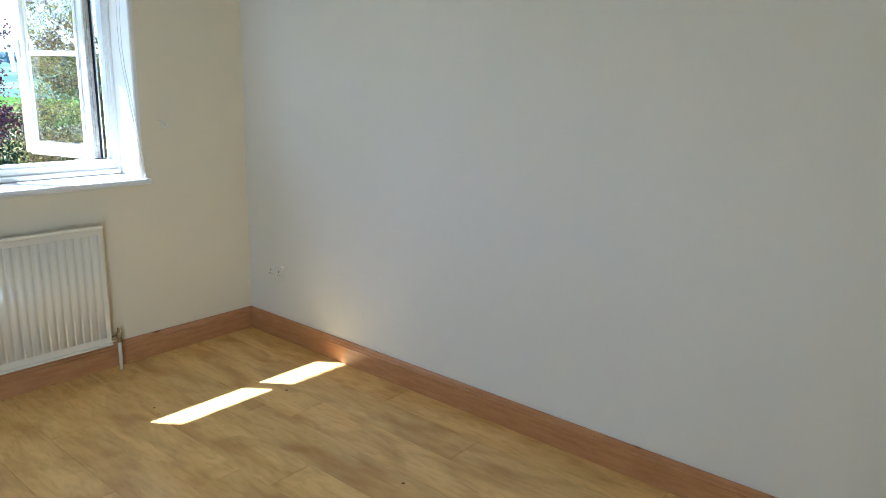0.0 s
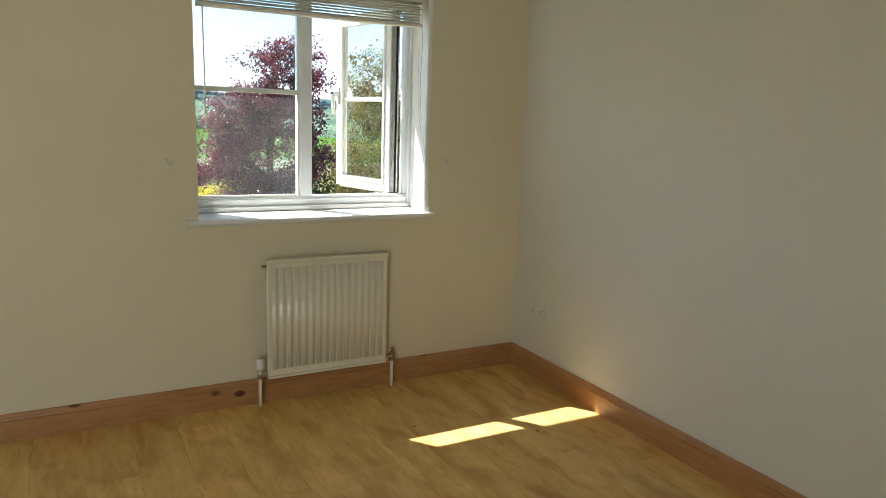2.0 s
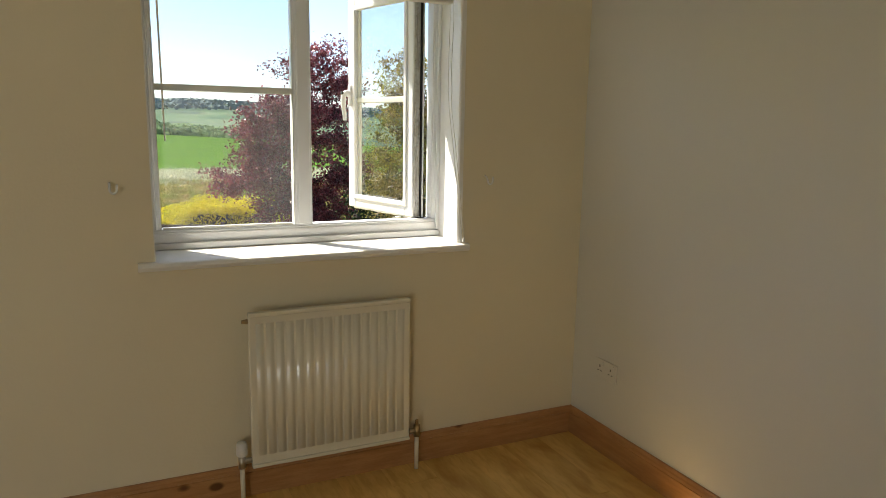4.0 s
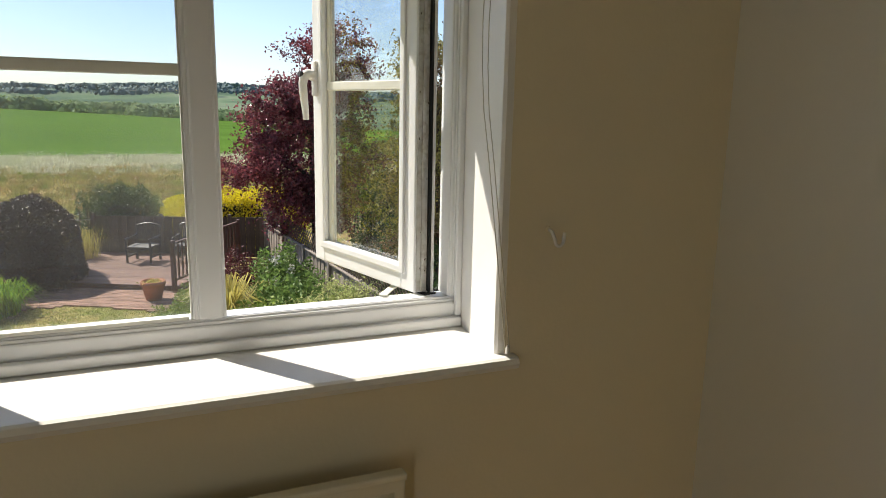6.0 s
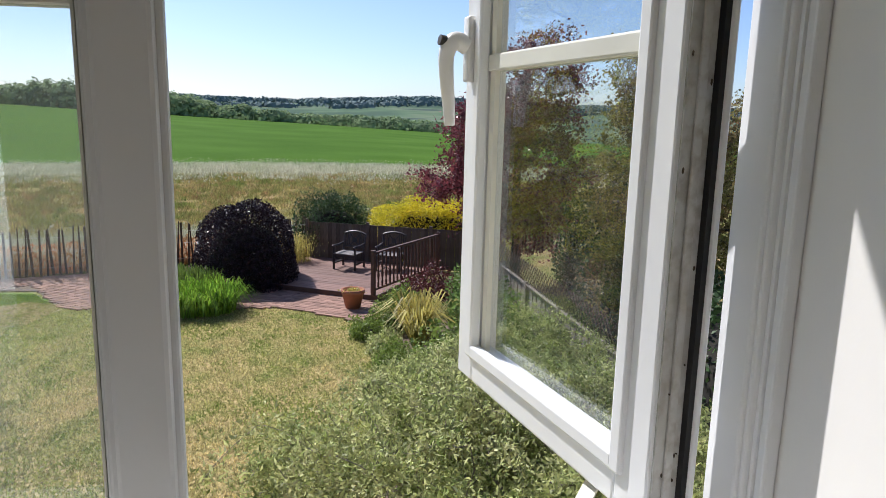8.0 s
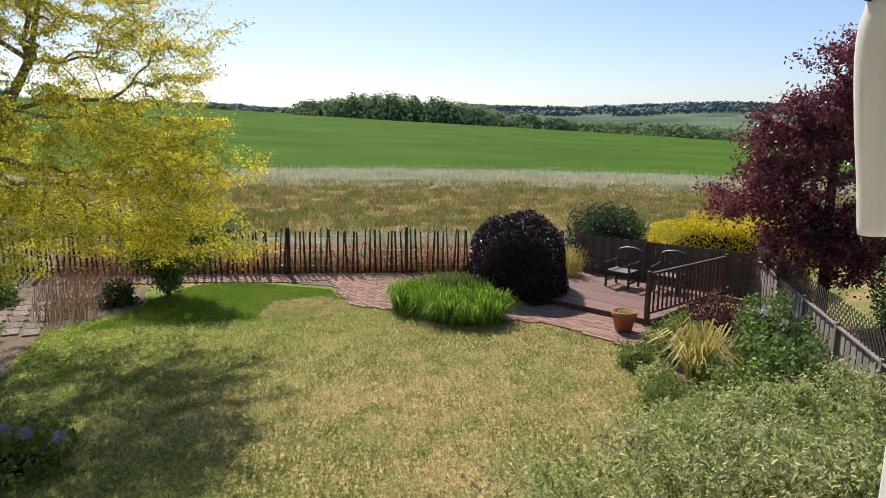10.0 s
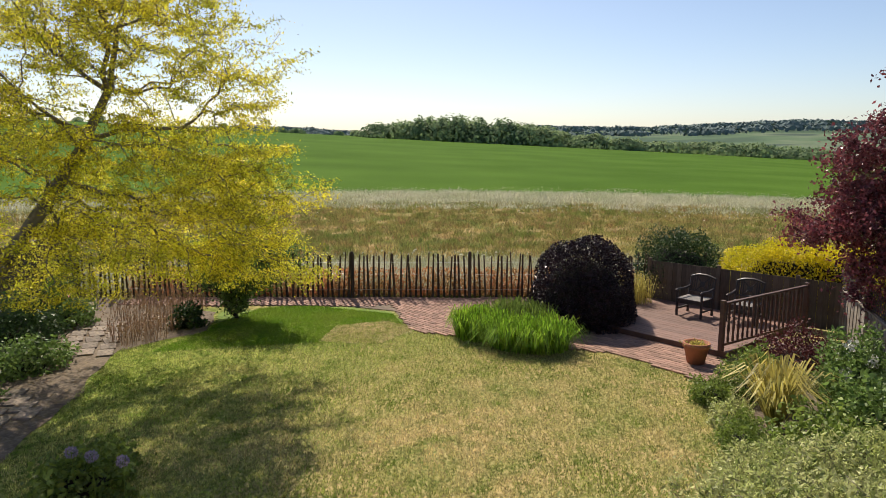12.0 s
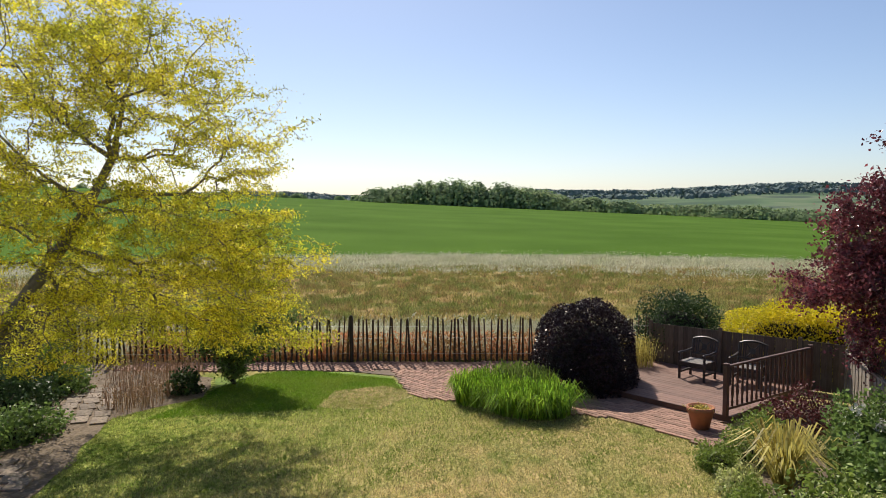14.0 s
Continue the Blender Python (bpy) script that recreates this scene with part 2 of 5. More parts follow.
def glass_mat():
    m = bpy.data.materials.new("window_glass")
    m.use_nodes = True
    n, l = m.node_tree.nodes, m.node_tree.links
    tr, gl = n.new("ShaderNodeBsdfTransparent"), n.new("ShaderNodeBsdfGlossy")
    tr.inputs[0].default_value = (0.93, 0.95, 0.94, 1)
    gl.inputs["Roughness"].default_value = 0.0
    lw, pw, fr = n.new("ShaderNodeLayerWeight"), n.new("ShaderNodeMath"), n.new("ShaderNodeMath")
    lw.inputs[0].default_value = 0.5
    pw.operation, fr.operation = 'POWER', 'MULTIPLY_ADD'
    pw.inputs[1].default_value, fr.inputs[1].default_value, fr.inputs[2].default_value = 3.0, 0.85, 0.04
    l.new(lw.outputs["Facing"], pw.inputs[0]), l.new(pw.outputs[0], fr.inputs[0])
    ms = n.new("ShaderNodeMixShader")
    l.new(fr.outputs[0], ms.inputs[0]), l.new(tr.outputs[0], ms.inputs[1]), l.new(gl.outputs[0], ms.inputs[2])
    tc, nz, mr = n.new("ShaderNodeTexCoord"), n.new("ShaderNodeTexNoise"), n.new("ShaderNodeMapRange")
    nz.inputs["Scale"].default_value, nz.inputs["Detail"].default_value = 5.0, 5.0
    mr.inputs[1].default_value, mr.inputs[2].default_value, mr.inputs[3].default_value, mr.inputs[4].default_value = 0.3, 0.7, 0.010, 0.024
    l.new(tc.outputs["Object"], nz.inputs["Vector"]), l.new(nz.outputs[0], mr.inputs[0])
    dust, md = n.new("ShaderNodeBsdfTranslucent"), n.new("ShaderNodeMixShader")
    dust.inputs[0].default_value = (0.85, 0.85, 0.85, 1)
    l.new(mr.outputs[0], md.inputs[0]), l.new(ms.outputs[0], md.inputs[1]), l.new(dust.outputs[0], md.inputs[2])
    l.new(md.outputs[0], n["Material Output"].inputs[0])
    return m
M_GLASS = glass_mat()

# ---- room shell ----
RX, RY, RH = 4.6, -4.4, 2.38          # back wall, far side wall, ceiling
WY0, WY1, WZ0, WZ1 = -1.79, -0.60, 0.935, 2.06   # window opening
OUT = -0.33                            # outer face of the window wall
GZ = -2.75                             # garden level
bm = B()
box(bm, OUT, 0, RY - 0.3, WY0, -0.3, RH)
box(bm, OUT, 0, WY1, 0.3, -0.3, RH)
box(bm, OUT, 0, WY0, WY1, -0.3, WZ0 - 0.03)
box(bm, OUT, 0, WY0, WY1, WZ1, RH)
solid("wall_west", bm, M_CREAM, "cream painted plaster wall with a window opening", "wall")
solid("wall_north", box(B(), 0, RX, 0, 0.3, -0.3, RH), M_WHITEWALL, "plain white painted plaster wall", "wall")
solid("wall_south", box(B(), 0, RX, RY - 0.3, RY, -0.3, RH), M_CREAM, "plain cream painted plaster wall", "wall")
bm = B()
box(bm, RX, RX + 0.3, RY - 0.3, -4.36, -0.3, RH)
box(bm, RX, RX + 0.3, -3.64, 0.3, -0.3, RH)
box(bm, RX, RX + 0.3, -4.36, -3.64, -0.3, 0.0)
box(bm, RX, RX + 0.3, -4.36, -3.64, 2.02, RH)
solid("wall_east", bm, M_CREAM, "cream painted plaster wall with an unseen opening added for a fill lamp", "wall")
# added fill lamp: brightens the room from an invented opening out of view
fill_lamp = bpy.data.lights.new("unseen_room_fill", 'AREA')
fill_lamp.shape, fill_lamp.size, fill_lamp.size_y, fill_lamp.energy, fill_lamp.color = 'RECTANGLE', 0.68, 1.96, ROOM_FILL, (0.98, 1.0, 0.95)
new("unseen_room_fill", fill_lamp).matrix_world = look((RX + 0.16, -4.00, 1.01), (0, -4.00, 1.01))
solid("ceiling", box(B(), OUT, RX + 0.3, RY - 0.3, 0.3, RH, RH + 0.2), M_CEIL, "white painted ceiling", "ceiling")
bm = B()
box(bm, 0, RX, RY, 0, -0.25, -0.012)
floor = solid("floor", bm, M_FLOOR, "oak laminate floor in a warm honey tone", "floor")
# eaves over the window and the wall of the house below
bm = B()
prism(bm, [(-0.80, 2.28), (OUT, 2.28), (OUT, 2.75), (-0.80, 2.40)], 9.0, pose(0, -6.0, 0))
solid("eaves", bm, M_UPVC, "white boarded eaves above the window", "eaves")
M_BRICKWALL = make_mat("house_brick", (0.36, 0.17, 0.11), (0.28, 0.12, 0.08), 8, 0.85, 0.2)
bm = B()
box(bm, OUT, RX + 0.3, -6.0, RY - 0.3, GZ - 0.1, RH + 0.2)
box(bm, OUT, RX + 0.3, 0.3, 3.0, GZ - 0.1, RH + 0.2)
box(bm, OUT, RX + 0.3, RY - 0.3, 0.3, GZ - 0.1, -0.3)
solid("house_wall", bm, M_BRICKWALL, "red brick outer wall of the house", "wall")
bm = B()
prism(bm, [(OUT, 2.58), (RX + 0.3, 2.58), (2.3, 4.4)], 9.0, pose(0, -6.0, 0))
solid("roof", bm, M_BRICKWALL, "tiled pitched roof of the house", "roof")

# skirting boards with a moulded top
SK = [(0, 0), (0.02, 0), (0.02, 0.094), (0.0165, 0.0955), (0.0165, 0.0985), (0.019, 0.100), (0.017, 0.107), (0.013, 0.112), (0.011, 0.119), (0.007, 0.124), (0, 0.124)]
def skirting(name, m, length):
    bm = B()
    prism(bm, SK, length, m)
    return solid(name, bm, M_PINE, "varnished knotty pine skirting board", "skirting board")
skirting("baseboard_1", pose(0.0005, RY, 0), -RY)
skirting("baseboard_2", pose(0.02, -0.0005, 0, 0, 0, -90), RX - 0.02)
skirting("baseboard_3", pose(0.02, RY + 0.0005, 0, 0, 0, -90) @ Matrix.Diagonal((-1, 1, 1, 1)), RX - 0.02)
skirting("baseboard_4", pose(RX - 0.0005, -0.02, 0, 0, 0, 180), 3.60)

# ---- window ----
window = thing("window_1", (0, 0, 0), "white casement window with an open sash and glazing bars", "window", kind="structure")
FI, FO = -0.235, -0.305                # inner and outer face of the fixed frame
bm = B()
box(bm, FI, -0.001, WY0 - 0.001, WY0 + 0.004, WZ0, WZ1)
pts = [(FI, WY1), (FI, WY1 - 0.004), (-0.008, WY1 - 0.022), (-0.001, WY1 - 0.016), (-0.001, WY1)]
lo = [bm.verts.new((x, y, WZ0)) for x, y in pts]
hi = [bm.verts.new((x, y, WZ1)) for x, y in pts]
for i in range(5):
    bm.faces.new((lo[i], lo[(i + 1) % 5], hi[(i + 1) % 5], hi[i]))
part("reveal", box(bm, FI, -0.001, WY0 + 0.004, WY1 - 0.004, WZ1 - 0.004, WZ1), M_REVEAL, window)
def frame_bar(name, y0, y1, z0, z1, inset=0.012, slim=0.0):
    """A frame bar with a raised centre and stepped bead, seen from the room."""
    bm = B()
    box(bm, FO, FI - 0.012, y0, y1 - slim, z0, z1, 0.003)
    box(bm, FI - 0.022, FI - 0.0115, y0 + 0.0005, y1 - slim * 0.4, z0, z1, 0.002)
    if y1 - y0 < z1 - z0:
        box(bm, FI - 0.014, FI, y0 + inset, y1 - inset, z0, z1, 0.005)
        box(bm, FI - 0.014, FI - 0.006, y0 + inset * 0.4, y1 - inset * 0.4, z0, z1, 0.003)
    else:
        box(bm, FI - 0.014, FI, y0, y1, z0 + inset, z1 - inset, 0.005)
        box(bm, FI - 0.014, FI - 0.006, y0, y1, z0 + inset * 0.4, z1 - inset * 0.4, 0.003)
    return part(name, bm, M_UPVC, window)
MU0, MU1 = -1.240, -1.164
frame_bar("frame_bottom", WY0 + 0.005, WY1 - 0.005, WZ0 + 0.002, 1.008)
frame_bar("frame_top", WY0 + 0.005, WY1 - 0.005, 2.0, WZ1 - 0.005)
frame_bar("frame_side", WY0 + 0.005, -1.752, 1.009, 1.999)
frame_bar("frame_side", -0.634, WY1 - 0.005, 1.009, 1.999)
frame_bar("mullion", MU0, MU1, 1.009, 1.999, slim=0.034)
# step of the frame along the sill and at the jamb
part("frame_trim", box(box(B(), FI, FI + 0.022, WY0 + 0.006, WY1 - 0.006, WZ0 + 0.001, WZ0 + 0.026, 0.004), FI, FI + 0.014, WY1 - 0.020, WY1 - 0.005, WZ0 + 0.027, 2.05, 0.003), M_UPVC, window)
pane = part("pane", box(B(), -0.272, -0.268, -1.751, MU0 - 0.001, 1.009, 1.999), M_GLASS, window, "clear window glass")
pane.visible_shadow = False
bm = B()
box(bm, -0.285, -0.273, -1.751, MU0 - 0.001, 1.528, 1.552, 0.003)
box(bm, -0.267, -0.255, -1.751, MU0 - 0.001, 1.528, 1.552, 0.003)
part("glazing_bar", bm, M_CREAMBAR, window)
bm = B()
for y0, y1 in ((-1.7515, -1.749), (MU0 - 0.003, MU0 - 0.0005)):
    box(bm, -0.266, FI - 0.013, y0, y1, 1.009, 1.999)
box(bm, -0.266, FI - 0.013, -1.744, MU0 - 0.008, 1.0085, 1.016)
part("gasket", bm, M_CREAMBAR, window)

# the open sash: u runs from the hinge to the handle, w from the inner to the outer face
SASH_HINGE, SASH_TIP = (-0.285, -0.708), (-0.78, -0.843)
SW, ST = 0.515, 0.042
sd = Vector((SASH_TIP[0] - SASH_HINGE[0], SASH_TIP[1] - SASH_HINGE[1], 0)).normalized()
sn = Vector((0, 0, 1)).cross(sd) * -1
if sn.y < 0:
    sn = -sn
SM = Matrix(((sd.x, sn.x, 0, SASH_HINGE[0]), (sd.y, sn.y, 0, SASH_HINGE[1]), (0, 0, 1, 0), (0, 0, 0, 1)))
Z0S, Z1S, RS = 1.012, 2.005, 0.058
sash = window
def bar_profile(bm, u0, u1, z0, z1):
    box(bm, u0, u1, 0, ST - 0.004, z0, z1, 0.004, SM)
bm = B()
bar_profile(bm, 0, RS, Z0S, Z1S)
bar_profile(bm, SW - RS, SW, Z0S, Z1S)
bar_profile(bm, RS, SW - RS, Z0S, Z0S + RS)
bar_profile(bm, RS, SW - RS, Z1S - RS, Z1S)
sash = part("sash", bm, M_UPVC, window, "white sash swung open outwards")
bm = B()
for (u0, u1, z0, z1) in ((RS - 0.016, RS + 0.006, Z0S + RS - 0.016, Z1S - RS + 0.016), (SW - RS - 0.006, SW - RS + 0.016, Z0S + RS - 0.016, Z1S - RS + 0.016), (RS, SW - RS, Z0S + RS - 0.016, Z0S + RS + 0.006), (RS, SW - RS, Z1S - RS - 0.006, Z1S - RS + 0.016)):
    box(bm, u0, u1, -0.006, 0.012, z0, z1, 0.004, SM)
part("bead", bm, M_UPVC, sash)
bm = B()
box(bm, -0.010, -0.001, ST - 0.005, ST + 0.002, Z0S - 0.012, Z1S + 0.012, 0, SM)
part("seal", bm, M_RUBBER, sash, "black rubber weather seal")
bm = B()
box(bm, -0.014, 0.04, ST + 0.002, ST + 0.010, Z0S - 0.014, Z1S + 0.014, 0.003, SM)
box(bm, SW - 0.04, SW + 0.014, ST - 0.004, ST + 0.012, Z0S - 0.014, Z1S + 0.014, 0.003, SM)
box(bm, 0.04, SW - 0.04, ST - 0.004, ST + 0.012, Z0S - 0.014, Z0S + 0.04, 0.003, SM)
box(bm, 0.04, SW - 0.04, ST - 0.004, ST + 0.012, Z1S - 0.04, Z1S + 0.014, 0.003, SM)
part("flange", bm, M_UPVC, sash)
part("edge_rib", box(B(), -0.007, -0.0031, 0.016, 0.026, Z0S + 0.004, Z1S - 0.004, 0.0015, SM), M_DIRTY, sash, "grimy raised rib on the hinge edge")
rg = random.Random(12)
bm = B()
for k in range(30):
    dz = Z0S + 0.03 + 0.93 * rg.random()
    dw = rg.uniform(0.007, 0.034)
    bmesh.ops.create_icosphere(bm, subdivisions=1, radius=1.0, matrix=SM @ Matrix.Translation((-0.004, dw, dz)) @ Matrix.Diagonal((0.0015, rg.uniform(0.0006, 0.0014), rg.uniform(0.0008, 0.004), 1)))
part("debris", bm, M_DEBRIS, sash, "dark specks of dirt and dead insects")
part("rebate", box(B(), -0.003, -0.0006, 0.004, ST - 0.006, Z0S + 0.004, Z1S - 0.004, 0, SM), M_DIRTY, sash, "grimy rebate on the hinge edge")
sp = part("pane", box(B(), RS - 0.004, SW - RS + 0.004, 0.024, 0.028, Z0S + RS - 0.004, Z1S - RS + 0.004, 0, SM), M_GLASS, sash, "clear window glass")
sp.visible_shadow = False
bm = B()
box(bm, RS, SW - RS, 0.010, 0.023, 1.516, 1.541, 0.003, SM)
box(bm, RS, SW - RS, 0.029, 0.037, 1.516, 1.541, 0.003, SM)
part("glazing_bar", bm, M_CREAMBAR, sash)
bm = B()
for (u0, u1, z0, z1) in ((RS + 0.006, RS + 0.012, Z0S + RS, Z1S - RS), (SW - RS - 0.022, SW - RS - 0.006, Z0S + RS, Z1S - RS)):
    box(bm, u0, u1, 0.014, 0.022, z0, z1, 0, SM)
part("spacer", bm, M_CREAMBAR, sash)
# handle with a swan neck
bm = B()
box(bm, SW - 0.040, SW - 0.016, -0.014, -0.0005, 1.50, 1.60, 0.004, SM)
hpts = [(SW - 0.028, -0.012, 1.555), (SW - 0.028, -0.030, 1.562), (SW - 0.028, -0.042, 1.552), (SW - 0.027, -0.046, 1.532), (SW - 0.026, -0.043, 1.495), (SW - 0.026, -0.039, 1.46), (SW - 0.026, -0.037, 1.432)]
hc = curve_pts([SM @ Vector(p) for p in hpts], 5)
tube(bm, hc, [0.0145 - 0.006 * (i / (len(hc) - 1)) ** 1.5 for i in range(len(hc))], 12)
hd = part("handle", bm, M_PLASTIC, sash, "white plastic window handle", True)
bm = B()
rod(bm, SM @ Vector((SW - 0.028, -0.040, 1.558)), SM @ Vector((SW - 0.028, -0.058, 1.562)), 0.009, 0.008, 12)
part("lock_button", bm, M_SLOT, sash, "black lock button")
# friction stay at the foot of the sash
bm = B()
def flat_bar(bm, a, b, w=0.020, t=0.004):
    a, b = Vector(a), Vector(b)
    d = b - a
    m = Matrix.Translation(a) @ d.to_track_quat('X', 'Z').to_matrix().to_4x4()
    return box(bm, 0, d.length, -w / 2, w / 2, -t / 2, t / 2, 0.001, m)
stay_pin = SM @ Vector((0.135, 0.030, Z0S - 0.010))
flat_bar(bm, (-0.290, -0.665, 1.013), stay_pin)
flat_bar(bm, (-0.290, -0.79, 1.013), stay_pin + Vector((0, 0, -0.005)))
rod(bm, stay_pin + Vector((0, 0, -0.010)), stay_pin + Vector((0, 0, 0.006)), 0.007, None, 10)
part("stay", bm, M_CREAMBAR, window, "pale metal friction stay")
part("hinge", box(B(), -0.02, 0.03, 0.02, 0.055, Z0S - 0.012, Z0S - 0.001, 0, SM), M_SLOT, window)

# window board
bm = B()
box(bm, FI + 0.001, 0.0, WY0 + 0.001, WY1 - 0.001, WZ0 - 0.028, WZ0)
prism(bm, [(0.0002, -0.03), (0.022, -0.03), (0.030, -0.026), (0.035, -0.015), (0.030, -0.004), (0.022, 0), (0.0002, 0)], 1.267, pose(0, -1.845, WZ0))
solid("window_sill", bm, M_REVEAL, "white gloss painted window board with a rounded nose", "window sill")

# ---- room things ----
def radiator():
    rad = thing("radiator", (0.0, -1.178, 0.0), "cream enamelled panel radiator with vertical ribs on the wall", "radiator")
    y0, y1, z0, z1 = -0.317, 0.317, 0.142, 0.738
    bm = B()
    box(bm, 0.062, 0.078, y0, y1, z0, z1, 0.006)
    part("panel", bm, M_RAD, rad)
    pitch = (y1 - y0 - 0.044) / 16
    swell = [(pitch * 0.5 * (k / 8 - 1), 0.0026 * (1 - math.cos(math.pi * k / 8))) for k in range(17)]
    for i in range(16):
        y = y0 + 0.022 + (i + 0.5) * pitch
        bm = B()
        prism(bm, swell, z1 - z0 - 0.085, Matrix(((0, 0, 1, 0.0775), (1, 0, 0, y), (0, 1, 0, z0 + 0.045), (0, 0, 0, 1))))
        part("rib", bm, M_RAD, rad, "", True)
    part("top_edge", box(B(), 0.055, 0.088, y0, y1, z1 - 0.014, z1 + 0.002, 0.005), M_RAD, rad)
    part("bottom_edge", box(B(), 0.058, 0.088, y0, y1, z0 - 0.001, z0 + 0.013, 0.005), M_RAD, rad)
    for yb in (y0 + 0.06, y1 - 0.09):
        part("bracket", box(B(), 0.0005, 0.062, yb, yb + 0.03, z0 + 0.05, z1 - 0.06), M_RAD, rad)
    for ys, s in ((y0, -1), (y1, 1)):
        bm = B()
        rod(bm, (0.07, ys, z0 + 0.03), (0.07, ys + s * 0.045, z0 + 0.03), 0.011, None, 10)
        rod(bm, (0.07, ys + s * 0.036, z0 + 0.004), (0.07, ys + s * 0.036, z0 + 0.052), 0.014, None, 10)
        valve = part("valve", bm, M_CHROME if s < 0 else M_BRASS, rad, "dull metal radiator valve", True)
        bm = B()
        rod(bm, (0.07, ys + s * 0.036, 0.0), (0.07, ys + s * 0.036, z0 + 0.004), 0.009, None, 10)
        part("pipe", bm, M_RAD, rad, "cream painted pipe", True)
        bm = B()
        if s < 0:
            lathe(bm, [(0.016, 0), (0.021, 0.004), (0.021, 0.040), (0.017, 0.052), (0.006, 0.054)], 16, Matrix.Translation((0.07, ys - 0.036, z0 + 0.053)))
            part("valve_cap", bm, M_PLASTIC, rad, "white thermostatic valve cap")
        else:
            lathe(bm, [(0.007, 0), (0.007, 0.02), (0.004, 0.024)], 10, Matrix.Translation((0.07, ys + 0.036, z0 + 0.053)))
            part("valve_cap", bm, M_BRASS, rad)
    bm = B()
    rod(bm, (0.07, y0, z1 - 0.03), (0.07, y0 - 0.022, z1 - 0.03), 0.010, 0.007, 8)
    part("bleed_plug", bm, M_BRASS, rad)
radiator()

def socket(loc):
    s = thing("wall_socket", loc, "white double plug socket low on the white wall", "socket")
    part("plate", box(B(), -0.073, 0.073, -0.009, -0.0005, -0.043, 0.043, 0.004), M_WHITEWALL, s)
    for cx in (-0.036, 0.036):
        bm = B()
        box(bm, cx - 0.003, cx + 0.003, -0.0098, -0.0088, 0.006, 0.016)
        box(bm, cx - 0.014, cx - 0.006, -0.0098, -0.0088, -0.012, -0.008)
        box(bm, cx + 0.006, cx + 0.014, -0.0098, -0.0088, -0.012, -0.008)
        part("pin_holes", bm, M_SLOT, s)
        part("switch", box(B(), cx + 0.016, cx + 0.026, -0.0125, -0.0085, 0.016, 0.034, 0.002), M_PLASTIC, s)
socket((0.245, 0.0, 0.376))

def tie_hook(loc):
    h = thing("tieback_hook", loc, "small white curtain tieback hook on the wall", "hook", "tieback hooks")
    bm = B()
    pts = [Vector((0.0005, 0, 0.012)), Vector((0.018, 0, 0.008)), Vector((0.030, 0, -0.006))]
    for i in range(9):
        a = math.pi + math.pi * i / 8
        pts.append(Vector((0.032, 0.011 + 0.011 * math.cos(a), -0.008 + 0.014 * math.sin(a))))
    pts.append(Vector((0.032, 0.023, 0.008)))
    tube(bm, pts, 0.0040, 8)
    part("hook", bm, M_HOOK, h, "", True)
    bm = B()
    rod(bm, (0.0005, 0, 0.012), (0.006, 0, 0.012), 0.007, 0.006, 12)
    part("rose", bm, M_CREAM, h)
tie_hook((0.0, -0.501, 1.203))
tie_hook((0.0, -1.917, 1.20))

def blind():
    b = thing("venetian_blind", (-0.06, -1.195, 1.89), "cream venetian blind drawn up to the window head", "blind")
    part("headrail", box(B(), -0.025, 0.025, -0.575, 0.560, 0.125, 0.165, 0.003), M_BLIND, b)
    for i in range(11):
        bm = B()
        z = 0.026 + i * 0.0088
        t = 0.006 * math.sin(i * 2.1)
        prism(bm, [(-0.025, z), (0, z + 0.003), (0.025, z), (0.025, z + 0.0012), (0, z + 0.0042), (-0.025, z + 0.0012)], 1.12, pose(t * 0.4, -0.568, 0, t * 60))
        part("slat", bm, M_BLIND, b)
    part("bottom_rail", box(B(), -0.026, 0.026, -0.568, 0.552, 0.004, 0.022, 0.004), M_BLIND, b)
    bm = B()
    rod(bm, (0.02, -0.545, 0.12), (0.025, -0.54, -0.54), 0.004, 0.003, 6)
    part("wand", bm, M_BLIND, b, "clear plastic tilt wand")
    for s, end in ((0, (0.074, 0.590, -0.940)), (1, (0.080, 0.598, -0.945))):
        bm = B()
        a = Vector((0.010 + 0.012 * s, 0.535 + 0.012 * s, 0.12))
        mid = Vector((0.034 + 0.008 * s, 0.540 + 0.008 * s, -0.42))
        e = Vector(end)
        pts = [a.lerp(mid, i / 6) + Vector((0, 0.006 * math.sin(i), 0)) for i in range(7)] + [mid.lerp(e, i / 5) for i in range(1, 6)]
        tube(bm, pts, 0.0011, 5)
        part("pull_cord", bm, M_CORD, b, "thin cream pull cord")
    bm = B()
    lathe(bm, [(0.002, 0.02), (0.005, 0.012), (0.006, 0.0)], 8, Matrix.Translation((0.077, 0.594, -0.948)))
    part("cord_tassel", bm, M_PLASTIC, b)
blind()

